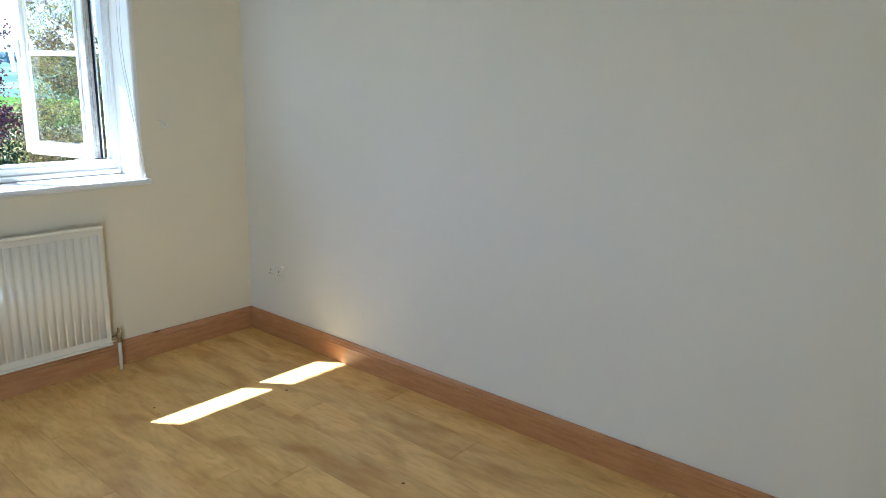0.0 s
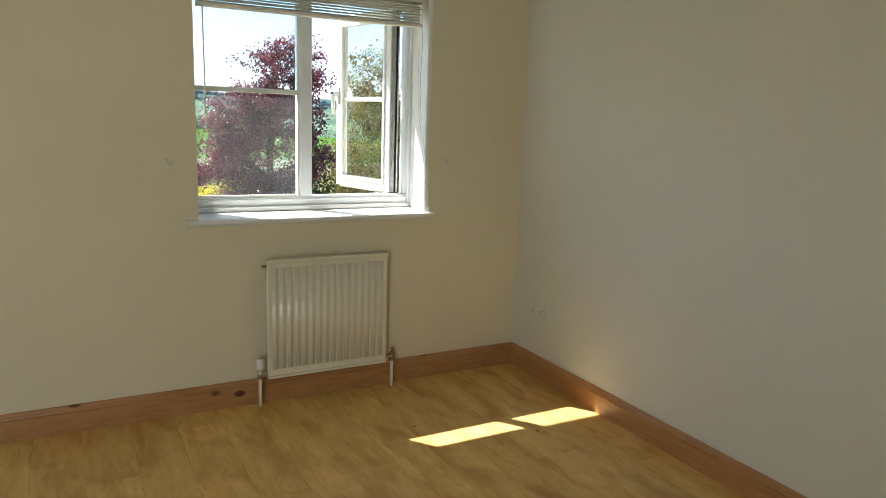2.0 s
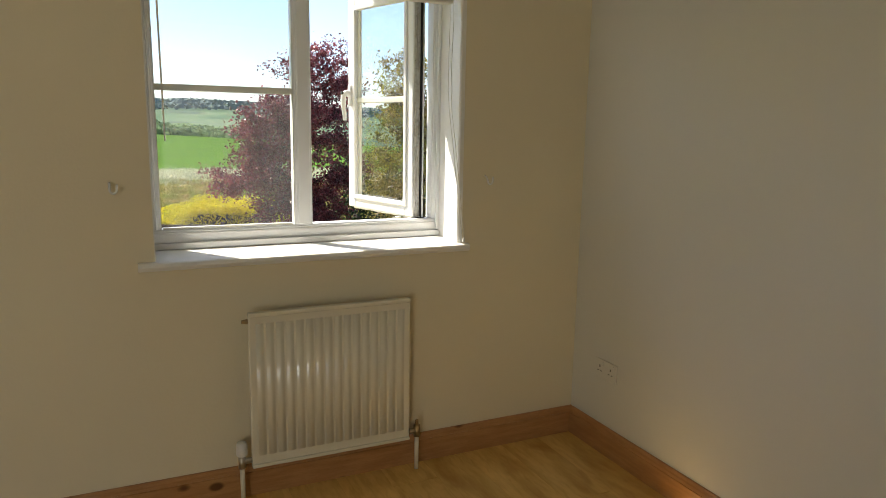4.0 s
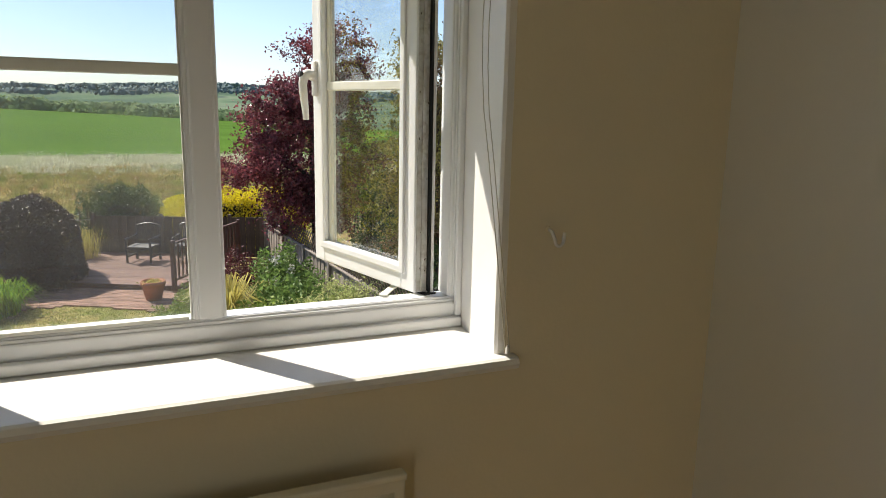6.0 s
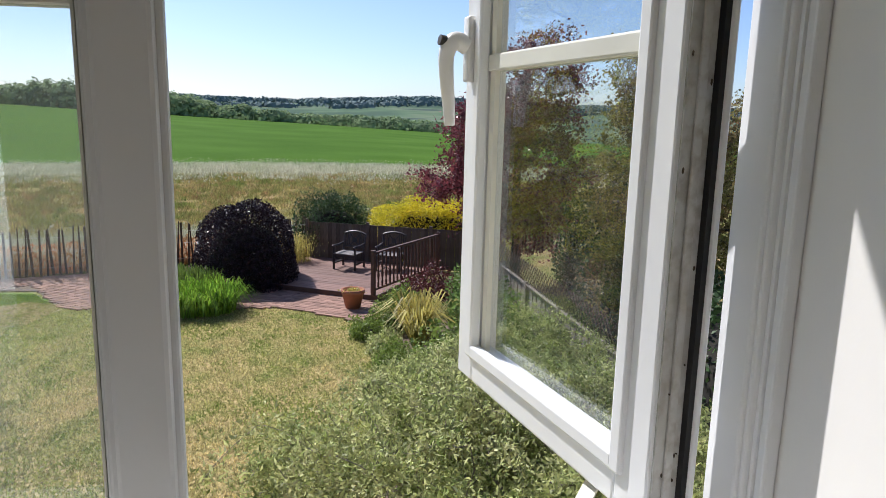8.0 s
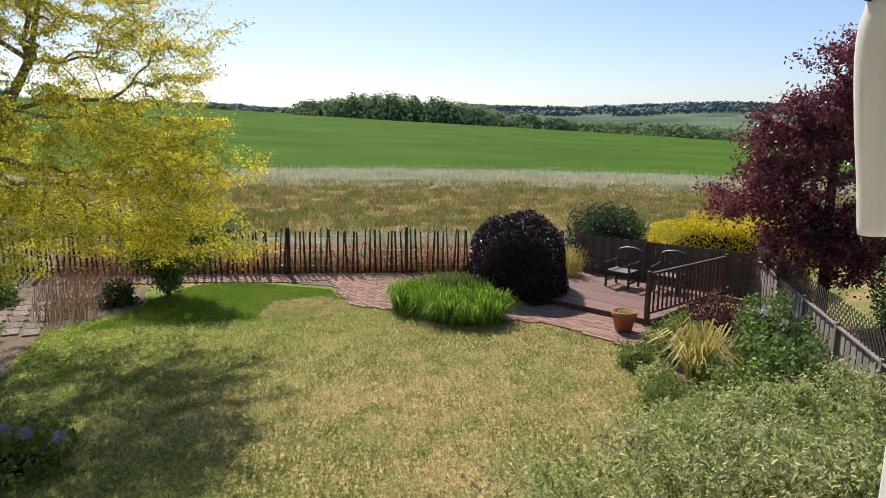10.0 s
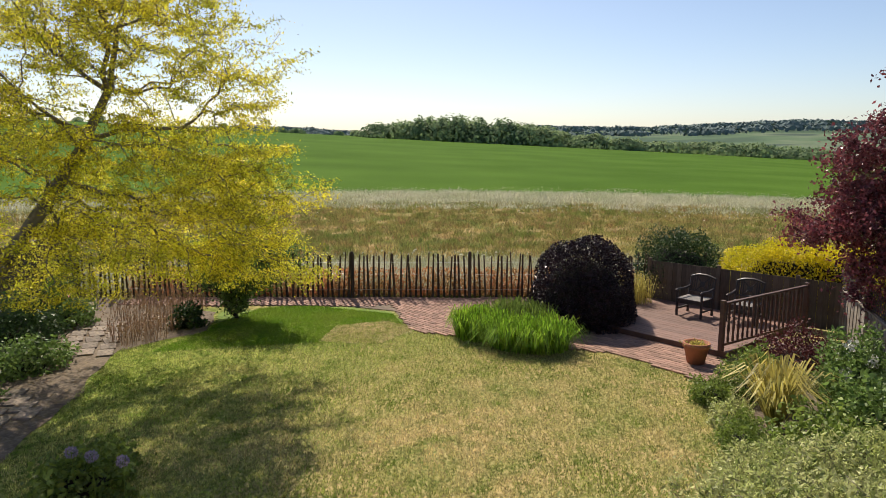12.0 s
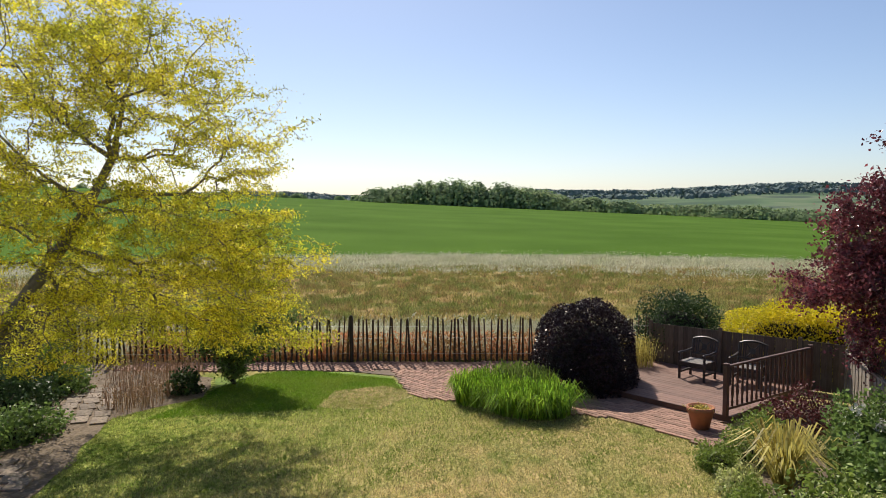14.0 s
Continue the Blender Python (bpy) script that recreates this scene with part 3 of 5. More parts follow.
# ---- materials: the garden ----
def ground_mat():
    m = bpy.data.materials.new("grassland")
    m.use_nodes = True
    n, l = m.node_tree.nodes, m.node_tree.links
    b = n["Principled BSDF"]
    b.inputs["Roughness"].default_value = 0.95
    b.inputs["Specular IOR Level"].default_value = 0.03
    geo = n.new("ShaderNodeNewGeometry")
    def ntex(sc, det=5.0, dist=0.0):
        t = n.new("ShaderNodeTexNoise")
        t.inputs["Scale"].default_value, t.inputs["Detail"].default_value, t.inputs["Distortion"].default_value = sc, det, dist
        l.new(geo.outputs["Position"], t.inputs["Vector"])
        return t.outputs[0]
    def ramp(src, stops):
        r = n.new("ShaderNodeValToRGB")
        el = r.color_ramp.elements
        while len(el) < len(stops):
            el.new(0.5)
        for e, (p, c) in zip(el, stops):
            e.position, e.color = p, (*c, 1)
        l.new(src, r.inputs[0])
        return r.outputs[0]
    def mix(f, a, bb):
        x = n.new("ShaderNodeMix")
        x.data_type = 'RGBA'
        l.new(f, x.inputs[0]), l.new(a, x.inputs[6]), l.new(bb, x.inputs[7])
        return x.outputs[2]
    def step(src, lo, hi):
        r = n.new("ShaderNodeMapRange")
        r.inputs[1].default_value, r.inputs[2].default_value = lo, hi
        l.new(src, r.inputs[0])
        return r.outputs[0]
    at = n.new("ShaderNodeAttribute")
    at.attribute_name = "distance"
    d = at.outputs["Fac"]
    lawn = ramp(ntex(0.55, 6), [(0.36, (0.15, 0.195, 0.045)), (0.45, (0.26, 0.25, 0.08)), (0.55, (0.46, 0.33, 0.16)), (0.64, (0.19, 0.22, 0.055))])
    fine = ramp(ntex(17, 6), [(0.42, (0.06, 0.085, 0.02)), (0.58, (0.55, 0.45, 0.22))])
    half = n.new("ShaderNodeValue")
    half.outputs[0].default_value = 0.5
    lawn = mix(half.outputs[0], lawn, fine)
    sep, gy = n.new("ShaderNodeSeparateXYZ"), n.new("ShaderNodeMath")
    l.new(geo.outputs["Position"], sep.inputs[0])
    gy.operation = 'MULTIPLY_ADD'
    gy.inputs[1].default_value = -6.0
    l.new(ntex(0.6, 4), gy.inputs[0]), l.new(sep.outputs[1], gy.inputs[2])
    moist = ramp(ntex(9, 6), [(0.40, (0.08, 0.13, 0.02)), (0.60, (0.34, 0.36, 0.11))])
    lawn = mix(step(gy.outputs[0], -8.0, -13.5), lawn, moist)
    rough = ramp(ntex(0.35, 8, 0.4), [(0.34, (0.07, 0.10, 0.02)), (0.46, (0.20, 0.18, 0.06)), (0.56, (0.38, 0.27, 0.13)), (0.68, (0.16, 0.19, 0.05))])
    pale = ramp(ntex(1.4, 8), [(0.35, (0.20, 0.21, 0.10)), (0.6, (0.40, 0.36, 0.23))])
    crop = ramp(ntex(0.06, 9), [(0.35, (0.052, 0.112, 0.010)), (0.65, (0.076, 0.148, 0.018))])
    # distance haze is mixed into these bluish hill greens
    hazed_hill = ramp(ntex(0.006, 3), [(0.42, (0.07, 0.11, 0.075)), (0.5, (0.10, 0.155, 0.09)), (0.58, (0.15, 0.19, 0.12)), (0.64, (0.07, 0.10, 0.08))])
    c = mix(step(d, 18.5, 20.0), lawn, rough)
    wob = n.new("ShaderNodeMath")
    wob.operation = 'MULTIPLY_ADD'
    wob.inputs[1].default_value = 26.0
    l.new(ntex(0.22, 6), wob.inputs[0]), l.new(d, wob.inputs[2])
    c = mix(step(wob.outputs[0], 61, 66), c, pale)
    c = mix(step(d, 57, 59), c, crop)
    c = mix(step(d, 330, 360), c, hazed_hill)
    l.new(c, b.inputs["Base Color"])
    bp = n.new("ShaderNodeBump")
    bp.inputs["Strength"].default_value, bp.inputs["Distance"].default_value = 0.4, 0.03
    l.new(ntex(60, 4), bp.inputs["Height"]), l.new(bp.outputs[0], b.inputs["Normal"])
    return m

M_GROUND = ground_mat()
M_BARK = make_mat("grey_bark", (0.22, 0.19, 0.155), (0.13, 0.115, 0.095), 9, 0.9, 0.6, 40)
M_DARKBARK = make_mat("dark_bark", (0.07, 0.055, 0.045), (0.04, 0.03, 0.028), 9, 0.9, 0.6, 40)
def leaf(name, c1, c2, rnd=0.35, trans=0.35, rough=0.5, scale=1.2, c3=None):
    return make_mat(name, c1, c2, scale, rough, 0, None, 3, rnd=rnd, island=True, trans=trans, spec=0.35, c3=c3)
M_GOLD = leaf("golden_leaf", (0.86, 0.74, 0.07), (0.54, 0.55, 0.05), 0.55, 0.5)
M_PURPLE = leaf("purple_leaf", (0.27, 0.075, 0.085), (0.15, 0.050, 0.065), 0.6, 0.33, 0.30)
M_DOME = leaf("dark_purple_leaf", (0.030, 0.012, 0.020), (0.018, 0.010, 0.014), 0.5, 0.1, 0.36)
M_BRONZE = leaf("bronze_green_leaf", (0.25, 0.26, 0.06), (0.20, 0.12, 0.07), 0.55, 0.45)
M_VARIEG = leaf("variegated_leaf", (0.42, 0.46, 0.16), (0.56, 0.55, 0.27), 0.5, 0.4, c3=(0.22, 0.29, 0.07))
M_YHEDGE = leaf("yellow_hedge_leaf", (0.80, 0.66, 0.03), (0.62, 0.56, 0.03), 0.3, 0.45)
M_GREEN = leaf("green_leaf", (0.17, 0.26, 0.065), (0.12, 0.19, 0.05), 0.5, 0.4)
M_DKGREEN = leaf("dark_green_leaf", (0.055, 0.10, 0.03), (0.04, 0.075, 0.025), 0.45, 0.3)
M_MIDGREEN = leaf("fresh_green_leaf", (0.22, 0.29, 0.06), (0.16, 0.23, 0.045), 0.4, 0.4)
M_STRAP = leaf("iris_leaf", (0.34, 0.50, 0.05), (0.22, 0.37, 0.035), 0.5, 0.45)
M_FLAX = leaf("flax_leaf", (0.58, 0.48, 0.14), (0.42, 0.38, 0.10), 0.45, 0.4)
M_STRAW = leaf("straw_sedge", (0.62, 0.55, 0.26), (0.46, 0.44, 0.16), 0.4, 0.4)
M_DRYSTEM = leaf("dry_stem", (0.30, 0.19, 0.10), (0.22, 0.13, 0.08), 0.4, 0.2)
M_WEED = leaf("russet_weed", (0.58, 0.25, 0.12), (0.42, 0.26, 0.10), 0.5, 0.4)
M_RED = leaf("dark_red_leaf", (0.14, 0.035, 0.035), (0.09, 0.03, 0.03), 0.4, 0.25)
M_FARWOOD = leaf("far_woodland_leaf", (0.26, 0.34, 0.15), (0.17, 0.25, 0.12), 0.22, 0.4, 0.9, 0.05)
M_LILAC = leaf("lilac_flower", (0.40, 0.34, 0.48), (0.33, 0.28, 0.42), 0.3, 0.2)
M_WHITEFLOWER = leaf("white_flower", (0.75, 0.74, 0.68), None, 0.15, 0.2)
M_POSTWOOD = make_mat("weathered_fence_wood", (0.085, 0.058, 0.040), (0.055, 0.040, 0.03), 3, 0.9, 0.4, 30, stretch=(8, 8, 1.5), rnd=0.3)
M_PANEL = make_mat("brown_fence_panel", (0.155, 0.12, 0.09), (0.105, 0.08, 0.06), 3, 0.9, 0.4, 30, stretch=(8, 8, 1.5), rnd=0.25)
M_GREYWOOD = make_mat("grey_weathered_wood", (0.33, 0.29, 0.24), (0.24, 0.20, 0.17), 3, 0.9, 0.4, 30, stretch=(6, 6, 2), rnd=0.2)
M_DECK = make_mat("brown_decking", (0.21, 0.115, 0.085), (0.16, 0.085, 0.065), 3, 0.65, 0.3, 30, stretch=(2, 8, 8), rnd=0.2)
M_RAILWOOD = make_mat("stained_railing_wood", (0.115, 0.055, 0.040), (0.08, 0.04, 0.03), 4, 0.6, 0.3, 30, rnd=0.15)
M_CHAIR = make_mat("dark_chair_wood", (0.05, 0.04, 0.04), (0.035, 0.03, 0.03), 5, 0.5, 0.2, 40)
M_CHAIRSEAT = make_mat("greyed_seat_slat", (0.22, 0.20, 0.19), (0.16, 0.15, 0.14), 5, 0.7, 0.2, 40)
M_TERRA = make_mat("terracotta", (0.40, 0.16, 0.085), (0.32, 0.13, 0.07), 6, 0.85, 0.2, 60)
M_SOIL = make_mat("dark_soil", (0.10, 0.075, 0.052), (0.15, 0.115, 0.08), 3, 1.0, 0.8, 25, c3=(0.22, 0.17, 0.12))
M_PAVER = make_mat("brick_paver", (0.31, 0.185, 0.135), (0.25, 0.145, 0.11), 5, 0.9, 0.3, 60, rnd=0.3)
M_PAVERI = make_mat("brick_paver_far", (0.31, 0.185, 0.135), (0.25, 0.145, 0.11), 5, 0.9, 0.3, 60, rnd=0.3, island=True)
M_SAND = make_mat("sandy_joint", (0.20, 0.15, 0.11), (0.14, 0.11, 0.08), 5, 1.0, 0.4, 60)
M_STONE = make_mat("pale_paving_stone", (0.27, 0.215, 0.165), (0.19, 0.15, 0.12), 4, 0.9, 0.4, 30, rnd=0.3, c3=(0.12, 0.10, 0.075))
M_TURF = make_mat("green_turf", (0.11, 0.20, 0.018), (0.18, 0.24, 0.03), 1.4, 0.95, 0.3, 90, c3=(0.09, 0.14, 0.015))
M_DRYTURF = make_mat("dry_turf_patch", (0.48, 0.38, 0.22), (0.30, 0.29, 0.10), 2.2, 0.95, 0.3, 90, c3=(0.20, 0.22, 0.05))

# ---- the land: one sheet from the garden to the horizon ----
def land_height(r, az):
    """Height at range r and bearing az (degrees from straight out of the window, positive to the north)."""
    a = max(-60.0, min(45.0, az))
    rise = -0.235 * a - 1.0
    if r < 58:
        return 0.0
    if r < 300:
        return rise * (r - 58) / 202 * (1.0 - 0.15 * (r - 58) / 242)
    if r < 380:
        return (rise * 1.02) * (1 - (r - 300) / 80) - 9 * (r - 300) / 80
    far = 32 + 9 * math.sin(a * 0.09 + 1.0) + 5 * math.sin(a * 0.31)
    k = min(1.0, (r - 380) / 1500)
    return -9 + (far + 9) * (3 * k * k - 2 * k ** 3)
def land_point(r, az):
    t = radians(az)
    return Vector((-r * math.cos(t), r * math.sin(t), GZ + land_height(r, az)))
bm = B()
radii = [0, 6, 12, 16, 18, 19, 20, 22, 26, 30, 36, 42, 46, 48, 50, 52, 55, 57, 58, 59, 62, 68, 80, 100, 130, 170, 210, 250, 280, 300, 320, 340, 380, 450, 560, 700, 900, 1150, 1400, 1700, 2000, 2600, 3600]
azs = [i * 3 for i in range(-60, 60)]
dl = bm.verts.layers.float.new("distance")
grid = []
for r in radii:
    row = []
    for a in azs:
        az = a if a < 180 else a - 360
        p = land_point(r, az)
        if r > 58 and abs(az) > 60:
            p.z = GZ + land_height(r, 60 if az > 0 else -60)
        v = bm.verts.new(p)
        v[dl] = r
        row.append(v)
    grid.append(row)
for i in range(len(radii) - 1):
    for j in range(len(azs)):
        k = (j + 1) % len(azs)
        if i == 0:
            bm.faces.new((grid[0][j], grid[1][j], grid[1][k]))
        else:
            bm.faces.new((grid[i][j], grid[i + 1][j], grid[i + 1][k], grid[i][k]))
bmesh.ops.remove_doubles(bm, verts=grid[0], dist=0.001)
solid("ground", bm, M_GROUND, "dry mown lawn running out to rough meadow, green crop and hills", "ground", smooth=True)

# ---- plant kit ----
rng = np.random.default_rng(5)
def leaf_quads(centres, size, aspect=0.5, up=0.3, spread=0.35, facing=None):
    """One folded-looking kite a leaf, turned at random; centres is an (n, 3) array."""
    k = len(centres)
    d = rng.normal(size=(k, 3))
    d[:, 2] += up
    if facing is not None:
        d -= facing * (d * facing).sum(axis=1)[:, None] * 0.8
    d /= np.linalg.norm(d, axis=1)[:, None]
    s = np.cross(d, rng.normal(size=(k, 3)) if facing is None else facing + rng.normal(size=(k, 3)) * 0.25)
    s /= np.linalg.norm(s, axis=1)[:, None] + 1e-9
    ln = size * (1 + spread * rng.uniform(-1, 1, size=(k, 1)))
    w = ln * aspect * 0.5
    nrm = np.cross(d, s) * ln * 0.12
    a, b = centres - d * ln * 0.5, centres + d * ln * 0.5
    return np.stack([a, centres + s * w + nrm, b, centres - s * w + nrm], axis=1)

def crown_points(blobs, n, hollow=0.35, clump=1, scatter=0.26):
    """Points in a union of ellipsoids (x, y, z, rx, ry, rz), thicker towards the outside."""
    n = n // clump
    vol = np.array([b[3] * b[4] * b[5] for b in blobs])
    pick = rng.choice(len(blobs), size=n, p=vol ** 0.62 / (vol ** 0.62).sum())
    bl = np.array(blobs)[pick]
    d = rng.normal(size=(n, 3))
    d /= np.linalg.norm(d, axis=1)[:, None]
    rad = (hollow + (1 - hollow) * rng.uniform(size=(n, 1))) ** 0.6
    p = bl[:, :3] + d * bl[:, 3:] * rad
    if clump > 1:
        p = np.repeat(p, clump, axis=0)
        p += rng.normal(size=p.shape) * scatter * np.array([1.0, 1.0, 0.4])
    return p

def branch_net(base, tops, pts, droop=0.0):
    """Join each point to the nearest node nearer the trunk; gives parents and wood thickness."""
    nodes = [np.array(p, float) for p in [base] + tops]
    par = [-1] + list(range(len(tops)))
    order = np.argsort(np.linalg.norm(pts - nodes[-1], axis=1))
    arr = np.zeros((len(nodes) + len(pts) * 2, 3))
    arr[:len(nodes)] = nodes
    depth = np.zeros(len(arr))
    for i in range(1, len(nodes)):
        depth[i] = depth[i - 1] + np.linalg.norm(arr[i] - arr[i - 1])
    k = len(nodes)
    lo = max(1, len(tops) // 2)
    for o in order:
        p = pts[o]
        dist = np.linalg.norm(arr[lo:k] - p, axis=1) + 0.22 * depth[lo:k]
        j = lo + int(np.argmin(dist))
        mid = (arr[j] + p) / 2 + rng.normal(size=3) * 0.10 * np.linalg.norm(arr[j] - p) + np.array([0, 0, droop])
        arr[k] = mid
        par.append(j)
        depth[k] = depth[j] + np.linalg.norm(mid - arr[j])
        arr[k + 1] = p
        par.append(k)
        depth[k + 1] = depth[k] + np.linalg.norm(p - mid)
        k += 2
    load = np.zeros(k)
    load[:] = 0.0
    for i in range(k - 1, 0, -1):
        load[i] += 1.0
        load[par[i]] += load[i]
    return arr[:k], par, load

def wood_mesh(name, arr, par, load, twig, trunk_r, material, parent, power=0.45):
    """Tapered six- or four-sided limbs along the net, as one mesh."""
    verts, faces = [], []
    top = load[1]
    rad = np.maximum(twig, trunk_r * (load / top) ** power)
    for i in range(1, len(arr)):
        a, b = Vector(arr[par[i]]), Vector(arr[i])
        d = b - a
        if d.length < 1e-4:
            continue
        seg = 7 if rad[i] > 0.03 else 4 if rad[i] > 0.008 else 3
        q = d.to_track_quat('Z', 'Y')
        r0, r1 = min(rad[par[i]], rad[i] * 1.25), rad[i]
        if par[i] == 0:
            r0 = rad[i] * 1.35
        s = len(verts)
        for p, r in ((a, r0), (b, r1)):
            for t in range(seg):
                an = 2 * math.pi * t / seg
                verts.append(p + q @ Vector((r * math.cos(an), r * math.sin(an), 0)))
        for t in range(seg):
            u = (t + 1) % seg
            faces.append((s + t, s + u, s + seg + u, s + seg + t))
    me = bpy.data.meshes.new(name)
    me.from_pydata(verts, [], faces)
    me.materials.append(material)
    me.polygons.foreach_set("use_smooth", [True] * len(me.polygons))
    ob = new(name, me)
    ob.parent = parent
    return ob

def sprays(pts, anchors, per, spread, flat=1.0, hang=0.0):
    """Scatter leaf centres round twig ends, thinning outwards."""
    c = np.repeat(pts, per, axis=0)
    o = rng.normal(size=c.shape) * spread
    o[:, 2] = o[:, 2] * flat - hang
    back = np.repeat(anchors, per, axis=0)
    return c + o * rng.uniform(0.2, 1, size=(len(c), 1)) + (back - c) * rng.uniform(0, 0.85, size=(len(c), 1))

def tree(name, base, tops, blobs, n_twigs, per, leaf_size, spread, leaf_mat, bark, trunk_r, label, category="tree", aspect=0.5, twig=0.004, hollow=0.3, flat=1.0, droop=0.0, group="", power=0.45, extra=None, clump=1):
    ob = thing(name, base, label, category, group)
    off = np.array(base, float)
    pts = crown_points(blobs, n_twigs, hollow, clump)
    if extra is not None:
        pts = np.vstack([pts, np.array(extra, float)])
    pts = pts[pts[:, 2] > GZ + 0.05] - off
    arr, par, load = branch_net((0, 0, 0), [np.array(t, float) - off for t in tops], pts, droop)
    wood_mesh("trunk" if category == "tree" else "branchwork", arr, par, load, twig, trunk_r, bark, ob, power)
    ends = np.array([i for i in range(len(tops) + 1, len(arr))])
    cen = sprays(arr[ends], arr[np.array(par)[ends]], max(1, per // 2), spread, flat)
    mesh_np("crown" if category == "tree" else "foliage", leaf_quads(cen, leaf_size, aspect), 4, leaf_mat, ob)
    return ob

# golden locust tree, its foot beyond the near border
tree("golden_tree", (-8.3, -13.0, GZ), [(-8.5, -12.9, -1.6), (-8.9, -12.6, -0.7), (-9.4, -12.0, 0.4), (-9.9, -11.6, 1.4), (-10.2, -11.2, 2.4), (-10.3, -11.0, 3.4)],
     [(-9.6, -11.8, 2.9, 3.4, 2.9, 2.5), (-10.2, -10.0, 0.7, 2.3, 2.2, 1.3), (-10.8, -9.2, 0.0, 1.8, 1.6, 1.0), (-11.6, -9.6, -0.8, 1.6, 1.5, 0.6), (-10.9, -8.4, 0.5, 1.3, 1.1, 0.7), (-9.6, -12.4, 0.6, 2.4, 2.2, 1.4), (-10.0, -12.0, -0.6, 2.2, 1.8, 0.8), (-9.6, -9.8, 3.4, 1.8, 1.5, 1.3), (-10.6, -10.2, 0.2, 2.2, 2.0, 1.2), (-10.3, -8.4, 2.5, 0.9, 1.0, 0.6), (-11.4, -10.6, -0.8, 1.8, 1.6, 0.6), (-10.6, -8.9, 1.5, 1.2, 1.0, 0.8), (-11.9, -8.9, -0.95, 1.1, 0.9, 0.35), (-10.4, -12.8, 4.3, 2.6, 2.4, 1.7), (-9.0, -13.4, 2.6, 2.2, 2.2, 1.8), (-9.6, -10.6, 4.2, 2.0, 1.8, 1.3), (-10.4, -8.7, 3.9, 0.9, 1.0, 0.8), (-10.6, -8.7, 2.4, 1.0, 0.9, 0.6)],
     3800, 46, 0.058, 0.16, M_GOLD, M_BARK, 0.12, "golden-leaved locust tree with airy spreading branches", aspect=0.38, flat=0.35, droop=0.03, twig=0.004, power=0.44, clump=6,
     extra=[(-10.6, -7.2, 2.9), (-10.5, -7.5, 2.85), (-10.5, -7.9, 2.7), (-10.7, -6.9, 0.9), (-10.8, -7.3, 0.7), (-11.2, -7.7, -0.6), (-11.4, -7.9, -0.9), (-11.2, -8.3, -0.7)])
# purple plum by the deck
tree("purple_tree", (-16.2, 2.75, GZ), [(-16.2, 2.75, -1.5), (-16.2, 2.7, -0.4), (-16.2, 2.7, 0.8), (-16.2, 2.8, 2.2)],
     [(-16.2, 2.75, 0.4, 1.6, 1.85, 1.8), (-16.2, 3.2, 2.3, 0.9, 1.15, 1.25), (-16.5, 1.3, 0.1, 0.8, 0.95, 0.75), (-16.2, 2.7, -1.1, 1.3, 1.1, 0.9), (-16.3, 1.8, 1.3, 0.8, 0.7, 0.8)],
     1300, 36, 0.080, 0.15, M_PURPLE, M_DARKBARK, 0.11, "purple-leaved plum tree beside the fence", aspect=0.6, clump=4)
# bronze and green tree beyond the side fence
tree("bronze_tree", (-11.0, 4.0, GZ), [(-11.0, 4.0, -1.2), (-11.0, 3.95, 0.2), (-11.0, 3.9, 1.6)],
     [(-11.0, 4.0, 0.2, 1.4, 1.4, 1.7), (-11.0, 3.6, 2.0, 0.8, 0.7, 1.0), (-10.4, 5.2, 0.4, 1.5, 1.5, 1.6), (-11.0, 3.9, -1.3, 1.3, 1.2, 0.8)],
     1300, 34, 0.07, 0.15, M_BRONZE, M_DARKBARK, 0.09, "loose bronze and green leaved tree behind the fence", aspect=0.5)
# small multi-stemmed shrub under the golden tree
tree("shrub", (-14.1, -11.7, GZ), [(-14.1, -11.7, -2.70)],
     [(-14.1, -11.7, -2.1, 0.35, 0.4, 0.6), (-14.1, -11.7, -1.6, 0.8, 1.2, 0.6), (-14.0, -11.4, -1.1, 0.9, 1.9, 0.45)], 620, 26, 0.075, 0.16, M_GREEN, M_DARKBARK, 0.055, "dark-stemmed shrub at the lawn's edge", "shrub", power=0.35)
# big variegated shrub below the window
tree("variegated_shrub", (-4.9, 0.4, GZ), [(-4.9, 0.4, -2.3), (-4.9, 0.4, -1.9)],
     [(-4.9, 0.3, -1.65, 2.2, 2.3, 0.95), (-6.0, 0.9, -1.7, 1.3, 1.5, 0.85), (-3.7, 0.9, -1.75, 1.2, 1.8, 0.8), (-7.3, 0.6, -1.85, 1.4, 1.3, 0.68), (-8.0, 1.3, -1.75, 1.2, 1.0, 0.75), (-8.0, -0.1, -2.15, 1.3, 0.9, 0.50), (-5.1, -1.2, -2.0, 1.3, 0.9, 0.65)], 2700, 76, 0.056, 0.11, M_VARIEG, M_BARK, 0.07,
     "large variegated grey-green shrub below the window", "shrub", aspect=0.34, twig=0.003, hollow=0.55,
     extra=[(-4.0, -2.05, -0.95), (-4.3, -1.9, -0.85), (-4.5, -1.7, -0.8), (-4.2, -1.4, -0.75)])

